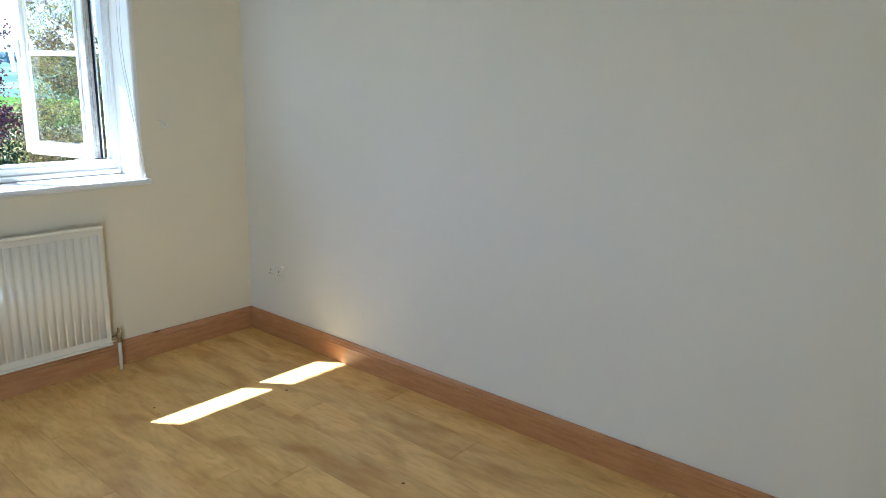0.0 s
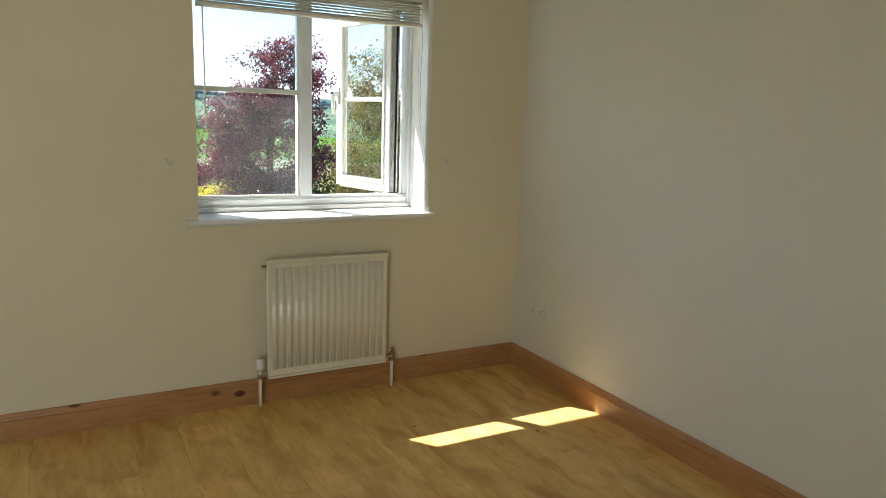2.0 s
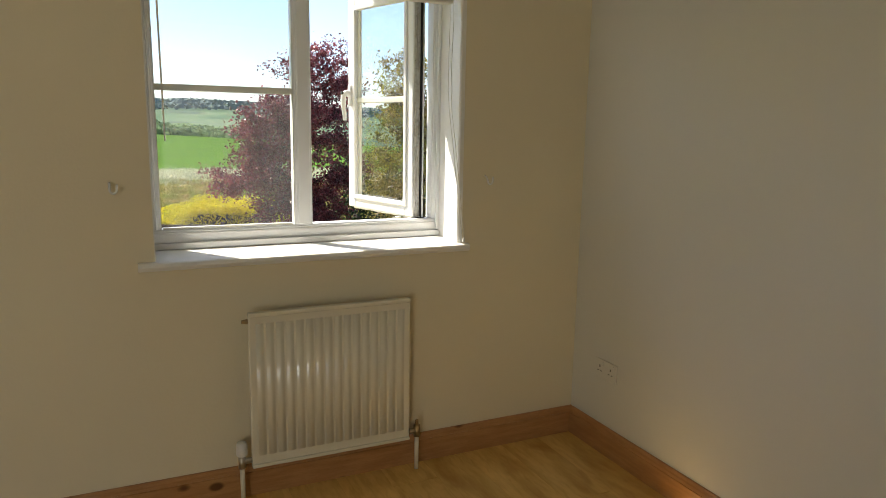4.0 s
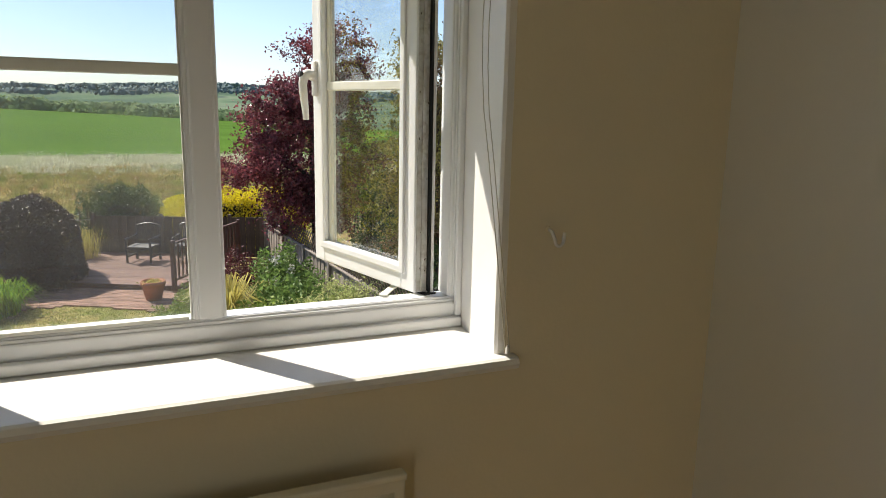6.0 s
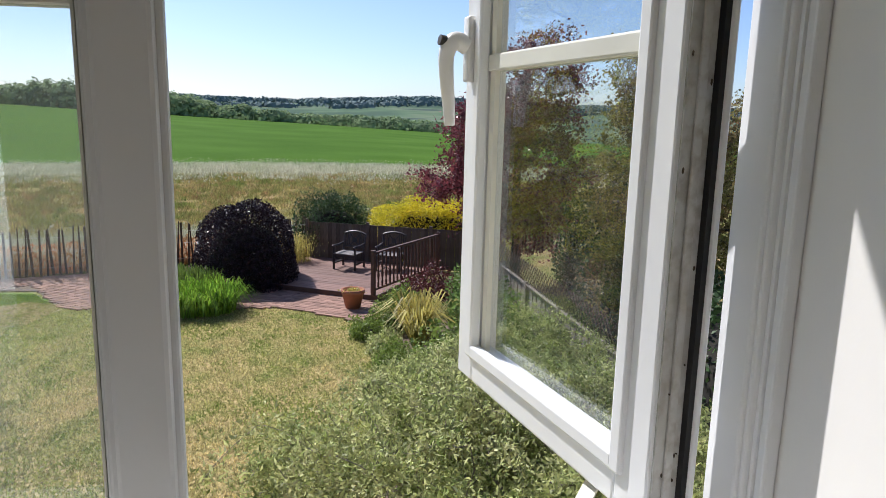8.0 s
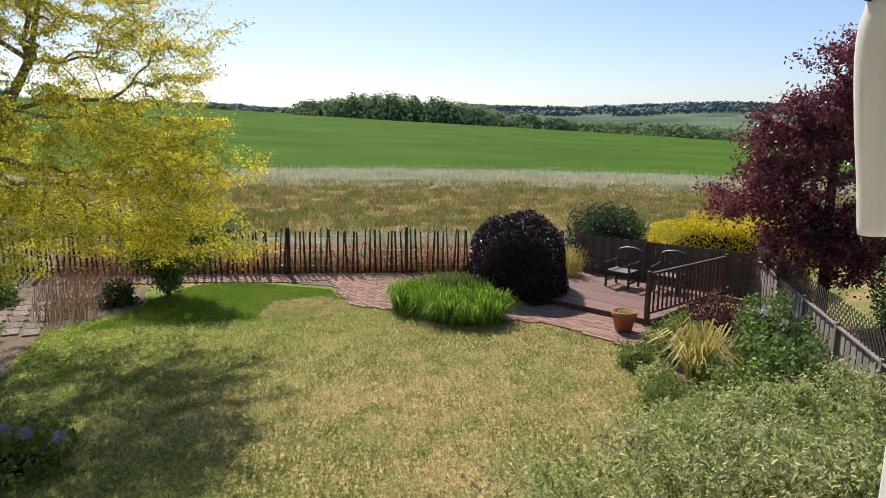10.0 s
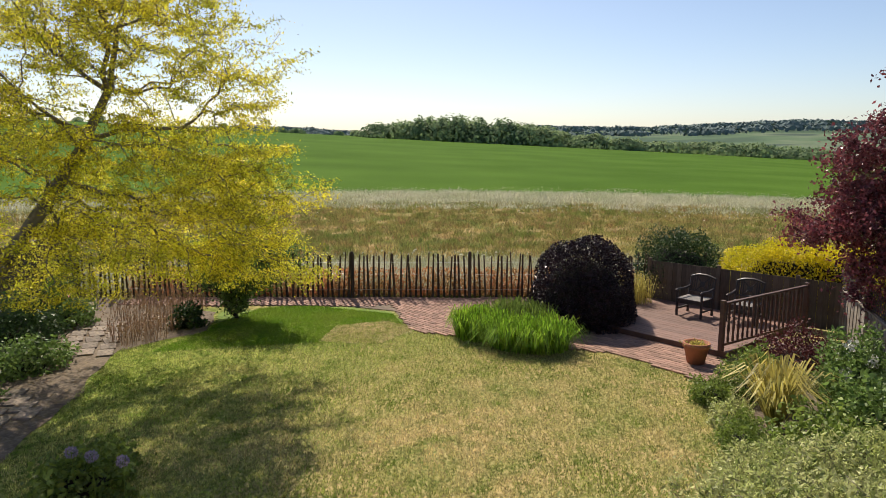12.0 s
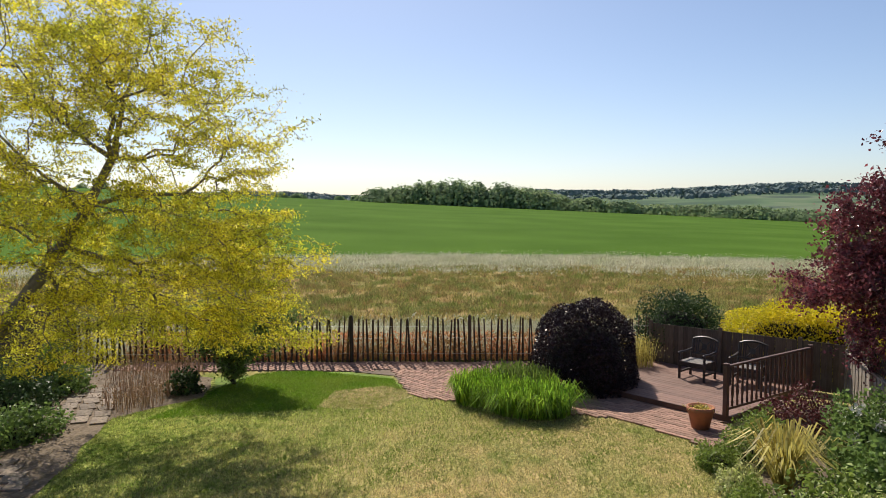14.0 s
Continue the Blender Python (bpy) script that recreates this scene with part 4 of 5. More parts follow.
def clipped(name, loc, shape, n, size, mat, label, category="shrub", aspect=0.6, group="", core=0.80, up=0.2, rag=0.09, loose=0.18):
    """A dense shrub: a near-black core hull for its inner shade, with thousands of small leaves in its outer shell.
    shape: (rx, ry, h, square).
    """
    ob = thing(name, loc, label, category, group)
    rx, ry, h, sq = shape
    d = rng.normal(size=(n, 3))
    d[:, 2] = np.abs(d[:, 2])
    e = 2.0 + 4.0 * sq
    d /= (np.abs(d) ** e).sum(axis=1)[:, None] ** (1 / e)
    wob = np.array([noise.noise(Vector(v) * 2.2 + Vector((loc[0], loc[1], 0))) for v in d])
    rad = (1 + rag * wob) * (1 - loose + (loose + 0.04) * rng.uniform(size=n) ** 0.6)
    c = d * rad[:, None] * np.array([rx, ry, h])
    c[:, 2] = np.maximum(c[:, 2], 0.03)
    mesh_np("foliage", leaf_quads(c, size, aspect, up), 4, mat, ob)
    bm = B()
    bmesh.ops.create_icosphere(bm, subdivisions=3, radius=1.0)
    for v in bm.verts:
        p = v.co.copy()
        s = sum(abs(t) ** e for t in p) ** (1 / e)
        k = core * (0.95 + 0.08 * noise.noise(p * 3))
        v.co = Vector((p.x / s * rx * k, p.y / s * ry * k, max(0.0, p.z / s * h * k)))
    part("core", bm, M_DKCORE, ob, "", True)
    return ob
# near-black hull colour: the shade between the leaves is painted in
M_DKCORE = make_mat("shade_core", (0.015, 0.014, 0.010), (0.025, 0.022, 0.015), 6, 1.0, 0.8, 30)
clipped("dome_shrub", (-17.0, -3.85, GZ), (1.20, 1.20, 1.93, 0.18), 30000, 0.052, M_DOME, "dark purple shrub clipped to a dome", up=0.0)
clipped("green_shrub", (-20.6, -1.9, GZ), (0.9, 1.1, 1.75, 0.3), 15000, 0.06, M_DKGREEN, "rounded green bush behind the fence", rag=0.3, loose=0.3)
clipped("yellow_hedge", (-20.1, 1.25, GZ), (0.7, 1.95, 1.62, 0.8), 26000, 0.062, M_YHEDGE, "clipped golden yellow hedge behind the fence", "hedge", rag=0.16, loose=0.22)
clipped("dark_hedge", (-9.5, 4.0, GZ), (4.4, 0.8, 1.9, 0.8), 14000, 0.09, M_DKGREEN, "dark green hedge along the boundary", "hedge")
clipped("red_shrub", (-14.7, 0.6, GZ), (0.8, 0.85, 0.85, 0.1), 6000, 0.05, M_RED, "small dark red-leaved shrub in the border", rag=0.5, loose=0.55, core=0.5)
clipped("rose_shrub", (-13.4, 1.35, GZ), (0.8, 0.65, 1.15, 0.1), 5500, 0.075, M_GREEN, "green border shrub with a few white blooms", rag=0.5, loose=0.55, core=0.5)
clipped("border_shrub", (-13.2, -0.25, GZ), (0.55, 0.5, 0.85, 0.1), 4200, 0.055, M_MIDGREEN, "fresh green border shrub beside the flax", rag=0.5, loose=0.55, core=0.5)
clipped("border_shrub", (-10.3, 0.5, GZ), (0.8, 0.75, 0.85, 0.1), 2600, 0.08, M_MIDGREEN, "fresh green border shrub beside the variegated one", rag=0.5, loose=0.55, core=0.5)
clipped("border_shrub", (-9.6, -0.25, GZ), (0.8, 0.5, 0.5, 0.1), 4200, 0.05, M_VARIEG, "low variegated growth at the edge of the lawn", rag=0.5, loose=0.55, core=0.5)
clipped("border_shrub", (-12.6, -0.9, GZ), (0.45, 0.35, 0.4, 0.1), 2000, 0.05, M_MIDGREEN, "low green growth at the edge of the lawn", rag=0.5, loose=0.55, core=0.5)
clipped("border_shrub", (-11.55, -0.6, GZ), (0.6, 0.35, 0.40, 0.1), 2600, 0.05, M_VARIEG, "low variegated growth below the flax", rag=0.5, loose=0.55, core=0.5)
clipped("border_shrub", (-10.7, -0.45, GZ), (0.6, 0.4, 0.45, 0.1), 2600, 0.05, M_MIDGREEN, "low green growth below the flax", rag=0.5, loose=0.55, core=0.5)
clipped("dark_hedge", (-15.6, 4.9, GZ), (2.6, 0.9, 2.5, 0.5), 12000, 0.10, M_DKGREEN, "dark green hedge behind the plum tree", "hedge", rag=0.3, loose=0.3)
clipped("border_shrub", (-11.3, 1.3, GZ), (1.0, 0.8, 1.1, 0.1), 3600, 0.09, M_GREEN, "leafy green border shrub", rag=0.5, loose=0.55, core=0.5)

# ---- garden structures ----
FENCE_A, FENCE_DIR = Vector((-18.36, -7.2, GZ)), Vector((0.4, -1.0, 0)).normalized()
def fence_at(s):
    return FENCE_A + FENCE_DIR * s
def pale_mesh(w, h, seed):
    r = random.Random(seed)
    bm = B()
    box(bm, -w / 2, w / 2, -0.011, 0.011, 0, h)
    for v in bm.verts:
        if v.co.z > h * 0.5:
            v.co.x *= 0.45 if r.random() < 0.6 else 0.8
            v.co.z += r.uniform(-0.03, 0.03)
        v.co.x += r.uniform(-0.004, 0.004)
    return finish("pale", bm, M_POSTWOOD)
pale_data = [pale_mesh(0.050 + 0.006 * (i % 4), 1.18 + 0.03 * (i % 5), i) for i in range(8)]
fence_yaw = math.degrees(math.atan2(FENCE_DIR.y, FENCE_DIR.x))
picket_fence = thing("picket_fence", tuple(FENCE_A), "weathered chestnut paling fence of thin split stakes", "fence", rz=fence_yaw)
r9 = random.Random(9)
s = -5.2
i = 0
while s < 13.5:
    ob = new("stake", pale_data[i % 8])
    ob.parent = picket_fence
    ob.matrix_local = pose(s, r9.uniform(-0.015, 0.015), -0.02, r9.uniform(-2, 2), r9.uniform(-3.5, 3.5), r9.uniform(-15, 15))
    s += r9.uniform(0.125, 0.165)
    i += 1
for k in range(-2, 6):
    bm = B()
    lathe(bm, [(0.048, 0), (0.05, 0.6), (0.047, 1.28), (0.03, 1.31)], 9, Matrix.Translation((k * 3.22, 0.06, 0)))
    part("post", bm, M_POSTWOOD, picket_fence)
for z in (0.25, 0.68, 1.0):
    bm = B()
    tube(bm, [(-5.2 + k * 0.72, 0.018, z - 0.012 * (k % 2)) for k in range(27)], 0.004, 4)
    part("wire", bm, M_CHROME, picket_fence)

def board_fence(name, a, b, h, label, cap=True, trellis=False, mat=None):
    a, b = Vector((*a, GZ)), Vector((*b, GZ))
    d = b - a
    ob = thing(name, tuple(a), label, "fence", rz=math.degrees(math.atan2(d.y, d.x)))
    L = d.length
    bd = finish("board", box(B(), 0, 0.118, -0.008, 0.008, 0.03, h), mat or M_PANEL)
    for k in range(int(L / 0.124)):
        o = new("board", bd)
        o.parent = ob
        o.matrix_local = pose(k * 0.124, 0.012 * (k % 2), 0)
    for k in range(int(L / 1.83) + 1):
        part("post", box(B(), k * 1.83 - 0.045, k * 1.83 + 0.045, -0.060, -0.009, 0, h + 0.08, 0.006), M_GREYWOOD if trellis else M_PANEL, ob)
    if cap:
        part("top_rail", box(B(), -0.03, L + 0.03, -0.055, 0.045, h + 0.001, h + 0.035, 0.006), M_GREYWOOD if trellis else M_PANEL, ob)
    if trellis:
        bm = B()
        n = int(L / 0.14)
        for k in range(n):
            x = k * 0.14
            for sgn in (1, -1):
                rod(bm, (x, 0.004 * sgn, h + 0.04), (x + 0.42 * sgn, 0.004 * sgn, h + 0.46), 0.009, None, 4, False)
        tagged(part("lattice", bm, M_PANEL, ob, "dark diagonal trellis"), kind="stuff")
    return ob
board_fence("board_fence", (-19.75, -2.55), (-18.15, 1.75), 1.15, "dark brown vertical board fence behind the deck", cap=False)
board_fence("side_fence", (-18.15, 1.8), (-8.5, 2.55), 0.98, "weathered board fence with a pale top rail and trellis", trellis=True, mat=M_GREYWOOD)
board_fence("left_fence", (-14.4, -17.2), (-9.6, -16.2), 1.75, "tall dark stained board fence at the end of the border")

# deck, railing and chairs
DZ = GZ + 0.15
deck_m = pose(-15.1, -0.62, GZ, 0, 0, 154)
deck = tagged(new("deck"), "low brown timber deck at the end of the path", "deck", "", "structure")
deck.matrix_world = deck_m
LD, WD = 3.3, 3.7
plank = finish("plank", box(B(), 0, 0.138, 0, WD, 0.118, 0.15, 0.003), M_DECK)
for k in range(int(LD / 0.143)):
    o = new("plank", plank)
    o.parent = deck
    o.matrix_local = pose(k * 0.143, 0, 0.001 * (k % 3))
part("joists", box(B(), 0.03, LD - 0.03, 0.03, WD - 0.03, -0.02, 0.117), M_SOIL, deck)
part("fascia", box(B(), -0.022, -0.001, 0, WD, 0.0, 0.148, 0.003), M_RAILWOOD, deck)

def railing(a, b, h=0.95):
    a, b = Vector(a), Vector(b)
    d = b - a
    L = d.length
    ob = thing("deck_railing", tuple(a), "dark stained timber railing with turned balusters on the deck", "railing", rz=math.degrees(math.atan2(d.y, d.x)))
    for x in (0, L):
        bm = B()
        box(bm, x - 0.045, x + 0.045, -0.045, 0.045, 0, h + 0.09, 0.008)
        part("post", bm, M_RAILWOOD, ob)
    part("handrail", box(B(), -0.05, L + 0.05, -0.04, 0.04, h, h + 0.045, 0.012), M_RAILWOOD, ob)
    part("lower_rail", box(B(), 0.046, L - 0.046, -0.025, 0.025, 0.10, 0.15, 0.006), M_RAILWOOD, ob)
    n = 17
    prof = [(0.024, 0.15), (0.026, 0.25), (0.017, 0.29), (0.031, 0.42), (0.019, 0.58), (0.027, 0.66), (0.022, 0.70), (0.024, h)]
    me = finish("baluster", lathe(B(), prof, 7), M_RAILWOOD)
    for k in range(n):
        o = new("baluster", me)
        o.parent = ob
        o.matrix_local = pose(0.045 + (L - 0.09) * (k + 1) / (n + 1), 0, 0)
railing((-15.15, -0.75, DZ), (-17.75, 1.0, DZ))

def garden_chair():
    c = thing("garden_chair", (0, 0, 0), "dark wooden garden armchair with a carved back on the deck", "chair", "chairs on the deck")
    w, dp = 0.31, 0.27
    for sx in (-1, 1):
        part("leg", box(B(), sx * w - 0.024, sx * w + 0.024, -dp - 0.024, -dp + 0.024, 0, 0.62, 0.005), M_CHAIR, c)
        bm = B()
        box(bm, sx * w - 0.024, sx * w + 0.024, dp - 0.024, dp + 0.024, 0, 0.45, 0.005)
        rod(bm, (sx * w, dp, 0.44), (sx * w, dp + 0.12, 0.90), 0.024, 0.02, 6)
        part("leg", bm, M_CHAIR, c)
        bm = B()
        pts = [(sx * w, -dp - 0.07, 0.612), (sx * w, -dp, 0.635), (sx * w, 0, 0.62), (sx * w, dp + 0.05, 0.64)]
        for a, b in zip(pts, pts[1:]):
            rod(bm, a, b, 0.028, None, 8)
        part("armrest", bm, M_CHAIR, c)
        part("stretcher", box(B(), sx * w - 0.014, sx * w + 0.014, -dp + 0.025, dp - 0.025, 0.14, 0.18), M_CHAIR, c)
    for k in range(7):
        part("seat_slat", box(B(), -w + 0.0, w, -dp - 0.03 + k * 0.083, -dp + 0.042 + k * 0.083, 0.412, 0.432, 0.005), M_CHAIRSEAT, c, "greyed wooden slat")
    part("apron", box(B(), -w + 0.025, w - 0.025, -dp - 0.012, -dp + 0.012, 0.34, 0.411), M_CHAIR, c)
    bm = B()
    for i in range(10):
        x0, x1 = -w + i * w / 5, -w + (i + 1) * w / 5
        f = lambda x: 0.87 + 0.07 * (1 - (x / w) ** 2)
        rod(bm, (x0, dp + 0.115, f(x0)), (x1, dp + 0.115, f(x1)), 0.03, None, 6)
    part("top_rail", bm, M_CHAIR, c)
    bm = B()
    rod(bm, (-w, dp + 0.03, 0.54), (w, dp + 0.03, 0.54), 0.022, None, 6)
    part("bottom_rail", bm, M_CHAIR, c)
    for x in (-0.26, -0.20, 0.20, 0.26):
        bm = B()
        rod(bm, (x, dp + 0.03, 0.54), (x, dp + 0.11, 0.88), 0.013, None, 5)
        part("back_slat", bm, M_CHAIR, c)
    bm = B()
    for a, b in (((-0.15, 0.54), (0.15, 0.88)), ((0.15, 0.54), (-0.15, 0.88)), ((-0.15, 0.54), (-0.15, 0.9)), ((0.15, 0.54), (0.15, 0.9))):
        rod(bm, (a[0], dp + 0.03, a[1]), (b[0], dp + 0.11, b[1]), 0.015, None, 5)
    bmesh.ops.create_cone(bm, cap_ends=True, segments=14, radius1=0.07, radius2=0.07, depth=0.025, matrix=Matrix.Translation((0, dp + 0.07, 0.71)) @ Matrix.Rotation(radians(77), 4, 'X'))
    part("back_cross", bm, M_CHAIR, c)
    return c
chair = garden_chair()
chair.matrix_world = pose(-18.05, -1.35, DZ, 0, 0, 64)
copy_thing(chair, pose(-17.9, -0.25, DZ, 0, 0, 72))

def plant_pot(loc, r, h, label, tuft):
    p = thing("plant_pot", loc, label, "plant pot")
    bm = B()
    lathe(bm, [(r * 0.62, 0), (r * 0.92, h * 0.80), (r, h * 0.80), (r, h), (r * 0.88, h), (r * 0.84, h * 0.86), (0.01, h * 0.86)], 22)
    part("pot", bm, M_TERRA, p, "terracotta pot", True)
    c = rng.normal(size=(240, 3)) * np.array([r * 0.38, r * 0.38, 0.02]) + np.array([0, 0, h * 0.92])
    tagged(mesh_np("seedlings", leaf_quads(c, 0.07, 0.35, 1.2), 4, tuft, p), kind="stuff")
plant_pot((-14.55, -1.2, GZ + 0.03), 0.26, 0.42, "terracotta pot with low sparse seedlings on the bricks", M_FLAX)
plant_pot((-12.9, -16.3, GZ), 0.34, 0.40, "wide terracotta pot with strappy leaves by the fence", M_STRAP)
plant_pot((-15.75, -4.35, GZ + 0.03), 0.27, 0.34, "shallow stone bowl with dry stems beside the dome", M_DRYSTEM)

# ---- strappy plants ----
def straps(n, loc, rx, ry, length, width, mat, arch=0.5, spread=0.5, base_r=None):
    """Arching strap leaves of three joints each, as an array of quads."""
    an = rng.uniform(0, 2 * math.pi, n)
    rr = np.sqrt(rng.uniform(0, 1, n))
    bx, by = rr * np.cos(an) * rx, rr * np.sin(an) * ry
    di = an * 0 + rng.uniform(0, 2 * math.pi, n)
    out = np.stack([np.cos(di), np.sin(di), di * 0], axis=1)
    side = np.stack([-np.sin(di), np.cos(di), di * 0], axis=1)
    ln = length * rng.uniform(0.6, 1.1, n)
    w = width * rng.uniform(0.7, 1.2, n)
    lean = spread * rng.uniform(0.2, 1.0, n)
    base = np.stack([bx, by, bx * 0], axis=1)
    quads = []
    ks = [(0, 0, 1.0), (0.3, 0.5, 1.0), (0.7, 0.92, 0.85), (1.15, 0.92 - arch * 0.5, 0.12)]
    pts = []
    for k, (o, u, ww) in enumerate(ks):
        c = base + out * (o * lean * ln)[:, None] + np.array([0, 0, 1]) * (u * ln * (1 - 0.25 * lean))[:, None]
        pts.append((c - side * (w * ww / 2)[:, None], c + side * (w * ww / 2)[:, None]))
    for a, b in zip(pts, pts[1:]):
        quads.append(np.stack([a[0], a[1], b[1], b[0]], axis=1))
    return np.concatenate(quads)
def strap_plant(name, loc, n, rx, ry, length, width, mat, label, arch=0.5, spread=0.5, group=""):
    ob = thing(name, loc, label, "plant", group)
    mesh_np("leaves", straps(n, loc, rx, ry, length, width, mat, arch, spread), 4, mat, ob)
    return ob
strap_plant("iris_clump", (-14.5, -4.55, GZ), 2000, 0.62, 0.85, 0.74, 0.026, M_STRAP, "broad clump of bright green strappy leaves by the bricks", 1.0, 0.95, "strappy clumps")
strap_plant("iris_clump", (-14.9, -5.75, GZ), 1200, 0.60, 0.50, 0.70, 0.026, M_STRAP, "upright clump of bright green strappy leaves by the bricks", 0.8, 0.75, "strappy clumps")
strap_plant("iris_clump", (-15.5, -5.0, GZ), 900, 0.55, 0.70, 0.80, 0.024, M_MIDGREEN, "greyer green strappy clump beside the dome", 0.8, 0.75, "strappy clumps")
strap_plant("flax", (-11.75, 0.0, GZ), 170, 0.08, 0.08, 1.25, 0.034, M_FLAX, "arching yellow-striped flax in the border", 0.35, 0.85)
strap_plant("sedge_clump", (-12.7, 0.15, GZ), 600, 0.25, 0.25, 0.80, 0.012, M_STRAW, "fine straw-coloured sedge fountain behind the flax", 1.3, 0.8)
strap_plant("lily_clump", (-12.9, -16.3, GZ + 0.36), 50, 0.15, 0.15, 0.55, 0.035, M_STRAP, "strappy green leaves in the wide pot", 0.4, 0.4)
def dry_stems(loc, n, rx, ry, h, label, mat=None):
    ob = thing("dry_plants", loc, label, "plant", "dry border plants", "stuff")
    mesh_np("dry_stalks", straps(n, loc, rx, ry, h, 0.012, mat or M_DRYSTEM, 0.1, 0.35), 4, mat or M_DRYSTEM, ob)
    c = rng.normal(size=(n * 4, 3)) * np.array([rx * 0.6, ry * 0.6, h * 0.2]) + np.array([0, 0, h * 0.55])
    mesh_np("dry_leaves", leaf_quads(c, 0.045, 0.5), 4, mat or M_DRYSTEM, ob)
dry_stems((-13.6, -13.6, GZ), 260, 1.2, 1.1, 0.70, "brown dry stems in the border by the fence")
dry_stems((-12.0, -12.6, GZ), 200, 0.8, 0.6, 0.55, "low dry stems at the edge of the bed")
dry_stems((-19.0, -2.9, GZ), 260, 0.4, 0.5, 1.0, "dry seed stems between the dome and the deck", M_FLAX)
for k, (x, y, rx, ry, h, mt) in enumerate(((-9.5, -12.9, 0.9, 0.6, 0.6, M_GREEN), (-6.51, -8.12, 0.75, 0.6, 0.5, M_MIDGREEN), (-10.6, -14.6, 0.9, 0.7, 0.9, M_DKGREEN), (-12.2, -14.9, 0.6, 0.6, 0.6, M_GREEN), (-12.5, -15.6, 0.4, 0.4, 1.3, M_MIDGREEN), (-13.1, -12.3, 0.4, 0.4, 0.55, M_DKGREEN), (-11.0, -15.2, 1.0, 0.9, 1.0, M_DKGREEN), (-7.6, -12.4, 0.9, 0.9, 0.8, M_GREEN))):
    clipped("bed_shrub", (x, y, GZ), (rx, ry, h, 0.0), int(1600 * rx / 0.6), 0.085, mt, "leafy shrub in the shaded border", group="shrubs in the shaded border", rag=0.5, loose=0.6, core=0.45)
def allium(loc, h):
    ob = thing("allium", loc, "tall lilac allium flower head on a thin stem", "flower", "alliums")
    bm = B()
    rod(bm, (0, 0, 0), (0.03, 0.02, h), 0.008, 0.006, 5)
    part("stalk", bm, M_MIDGREEN, ob)
    d = rng.normal(size=(240, 3))
    d = d / np.linalg.norm(d, axis=1)[:, None] * 0.075 * rng.uniform(0.7, 1, size=(240, 1)) + np.array([0.03, 0.02, h])
    mesh_np("flower_head", leaf_quads(d, 0.03, 0.5), 4, M_LILAC, ob)
for x, y, h in ((-6.21, -7.94, 0.65), (-6.22, -7.63, 0.65), (-6.26, -7.20, 0.65)):
    allium((x, y, GZ), h)
c = rng.normal(size=(260, 3)) * 0.05 + np.array([[-13.2, 1.2, -1.75], [-13.0, 1.45, -1.9], [-13.5, 1.2, -1.95], [-12.9, 1.1, -2.1]])[rng.integers(0, 4, 260)]
tagged(mesh_np("white_roses", leaf_quads(c, 0.06, 0.8), 4, M_WHITEFLOWER), "white rose blooms on the border shrub", "flowers", kind="stuff")
c = rng.uniform(size=(16000, 2))
cc = np.stack([-18.36 + 0.35 - 0.4 * (c[:, 0] * -13 + 0.2) - 0.55 + c[:, 1] * 0.5, -7.2 + (c[:, 0] * -13 + 4.2), GZ + 0.05 + rng.uniform(size=16000) ** 1.5 * 0.75], axis=1)
cc[:, 0] = -18.36 - 0.4 * (cc[:, 1] + 7.2) - 0.06 - 0.45 * c[:, 1]
tagged(mesh_np("fence_weeds", leaf_quads(cc, 0.10, 0.35, 0.8), 4, M_WEED), "reddish dry weeds along the foot of the paling fence", "weeds", kind="stuff")

# ---- beds, turf and meadow ----
PAVING = [(-14.5, -15.6), (-14.3, -15.0), (-16.2, -10.0), (-16.2, -8.45), (-14.72, -7.35), (-14.70, -2.75), (-13.45, -0.8), (-15.0, -0.7), (-16.8, -3.9), (-19.7, -3.9), (-18.3, -7.2), (-15.2, -15.2)]
TURF_2 = [(-13.1, -8.8), (-13.5, -7.5), (-14.9, -7.3), (-15.2, -8.2), (-14.4, -9.1)]
TURF_1 = [(-11.2, -11.6), (-13.0, -8.9), (-13.6, -7.6), (-14.9, -7.6), (-16.1, -8.5), (-16.1, -10.1), (-15.5, -11.4), (-14.5, -12.4), (-13.0, -11.6)]
BED_2 = [(-13.4, -0.75), (-15.0, -0.2), (-17.6, 1.5), (-8.6, 2.5), (-2.5, 2.5), (-2.5, -1.2), (-6.6, -0.9), (-10.5, -0.45)]
BED_1 = [(-6.2, -9.6), (-7.9, -10.4), (-9.6, -11.4), (-11.0, -12.3), (-12.9, -11.6), (-14.4, -12.5), (-14.6, -16.6), (-9, -16), (-5.5, -14)]
def sheet(name, pts, z, mat, label, category, edge=0.12, parent=None):
    """A flat patch with a softly wandering outline."""
    bm = B()
    out = []
    for i, p in enumerate(pts):
        q = pts[(i + 1) % len(pts)]
        for k in range(8):
            v = Vector((*p, 0)).lerp(Vector((*q, 0)), k / 8)
            v += Vector((noise.noise(v * 1.3), noise.noise(v * 1.3 + Vector((9, 4, 2))), 0)) * edge
            out.append(bm.verts.new((v.x, v.y, z)))
    es = [bm.edges.new((out[i], out[(i + 1) % len(out)])) for i in range(len(out))]
    bmesh.ops.triangle_fill(bm, use_beauty=True, use_dissolve=False, edges=es)
    return solid(name, bm, mat, label, category)
sheet("soil_bed_1", BED_1, GZ + 0.012, M_SOIL, "dark soil border in the shade", "flower bed")
sheet("soil_bed_2", BED_2, GZ + 0.012, M_SOIL, "soil border under the shrubs", "flower bed")
sheet("turf_patch_1", TURF_1, GZ + 0.005, M_TURF, "lush green strip of grass beside the bricks", "grass", 0.15)
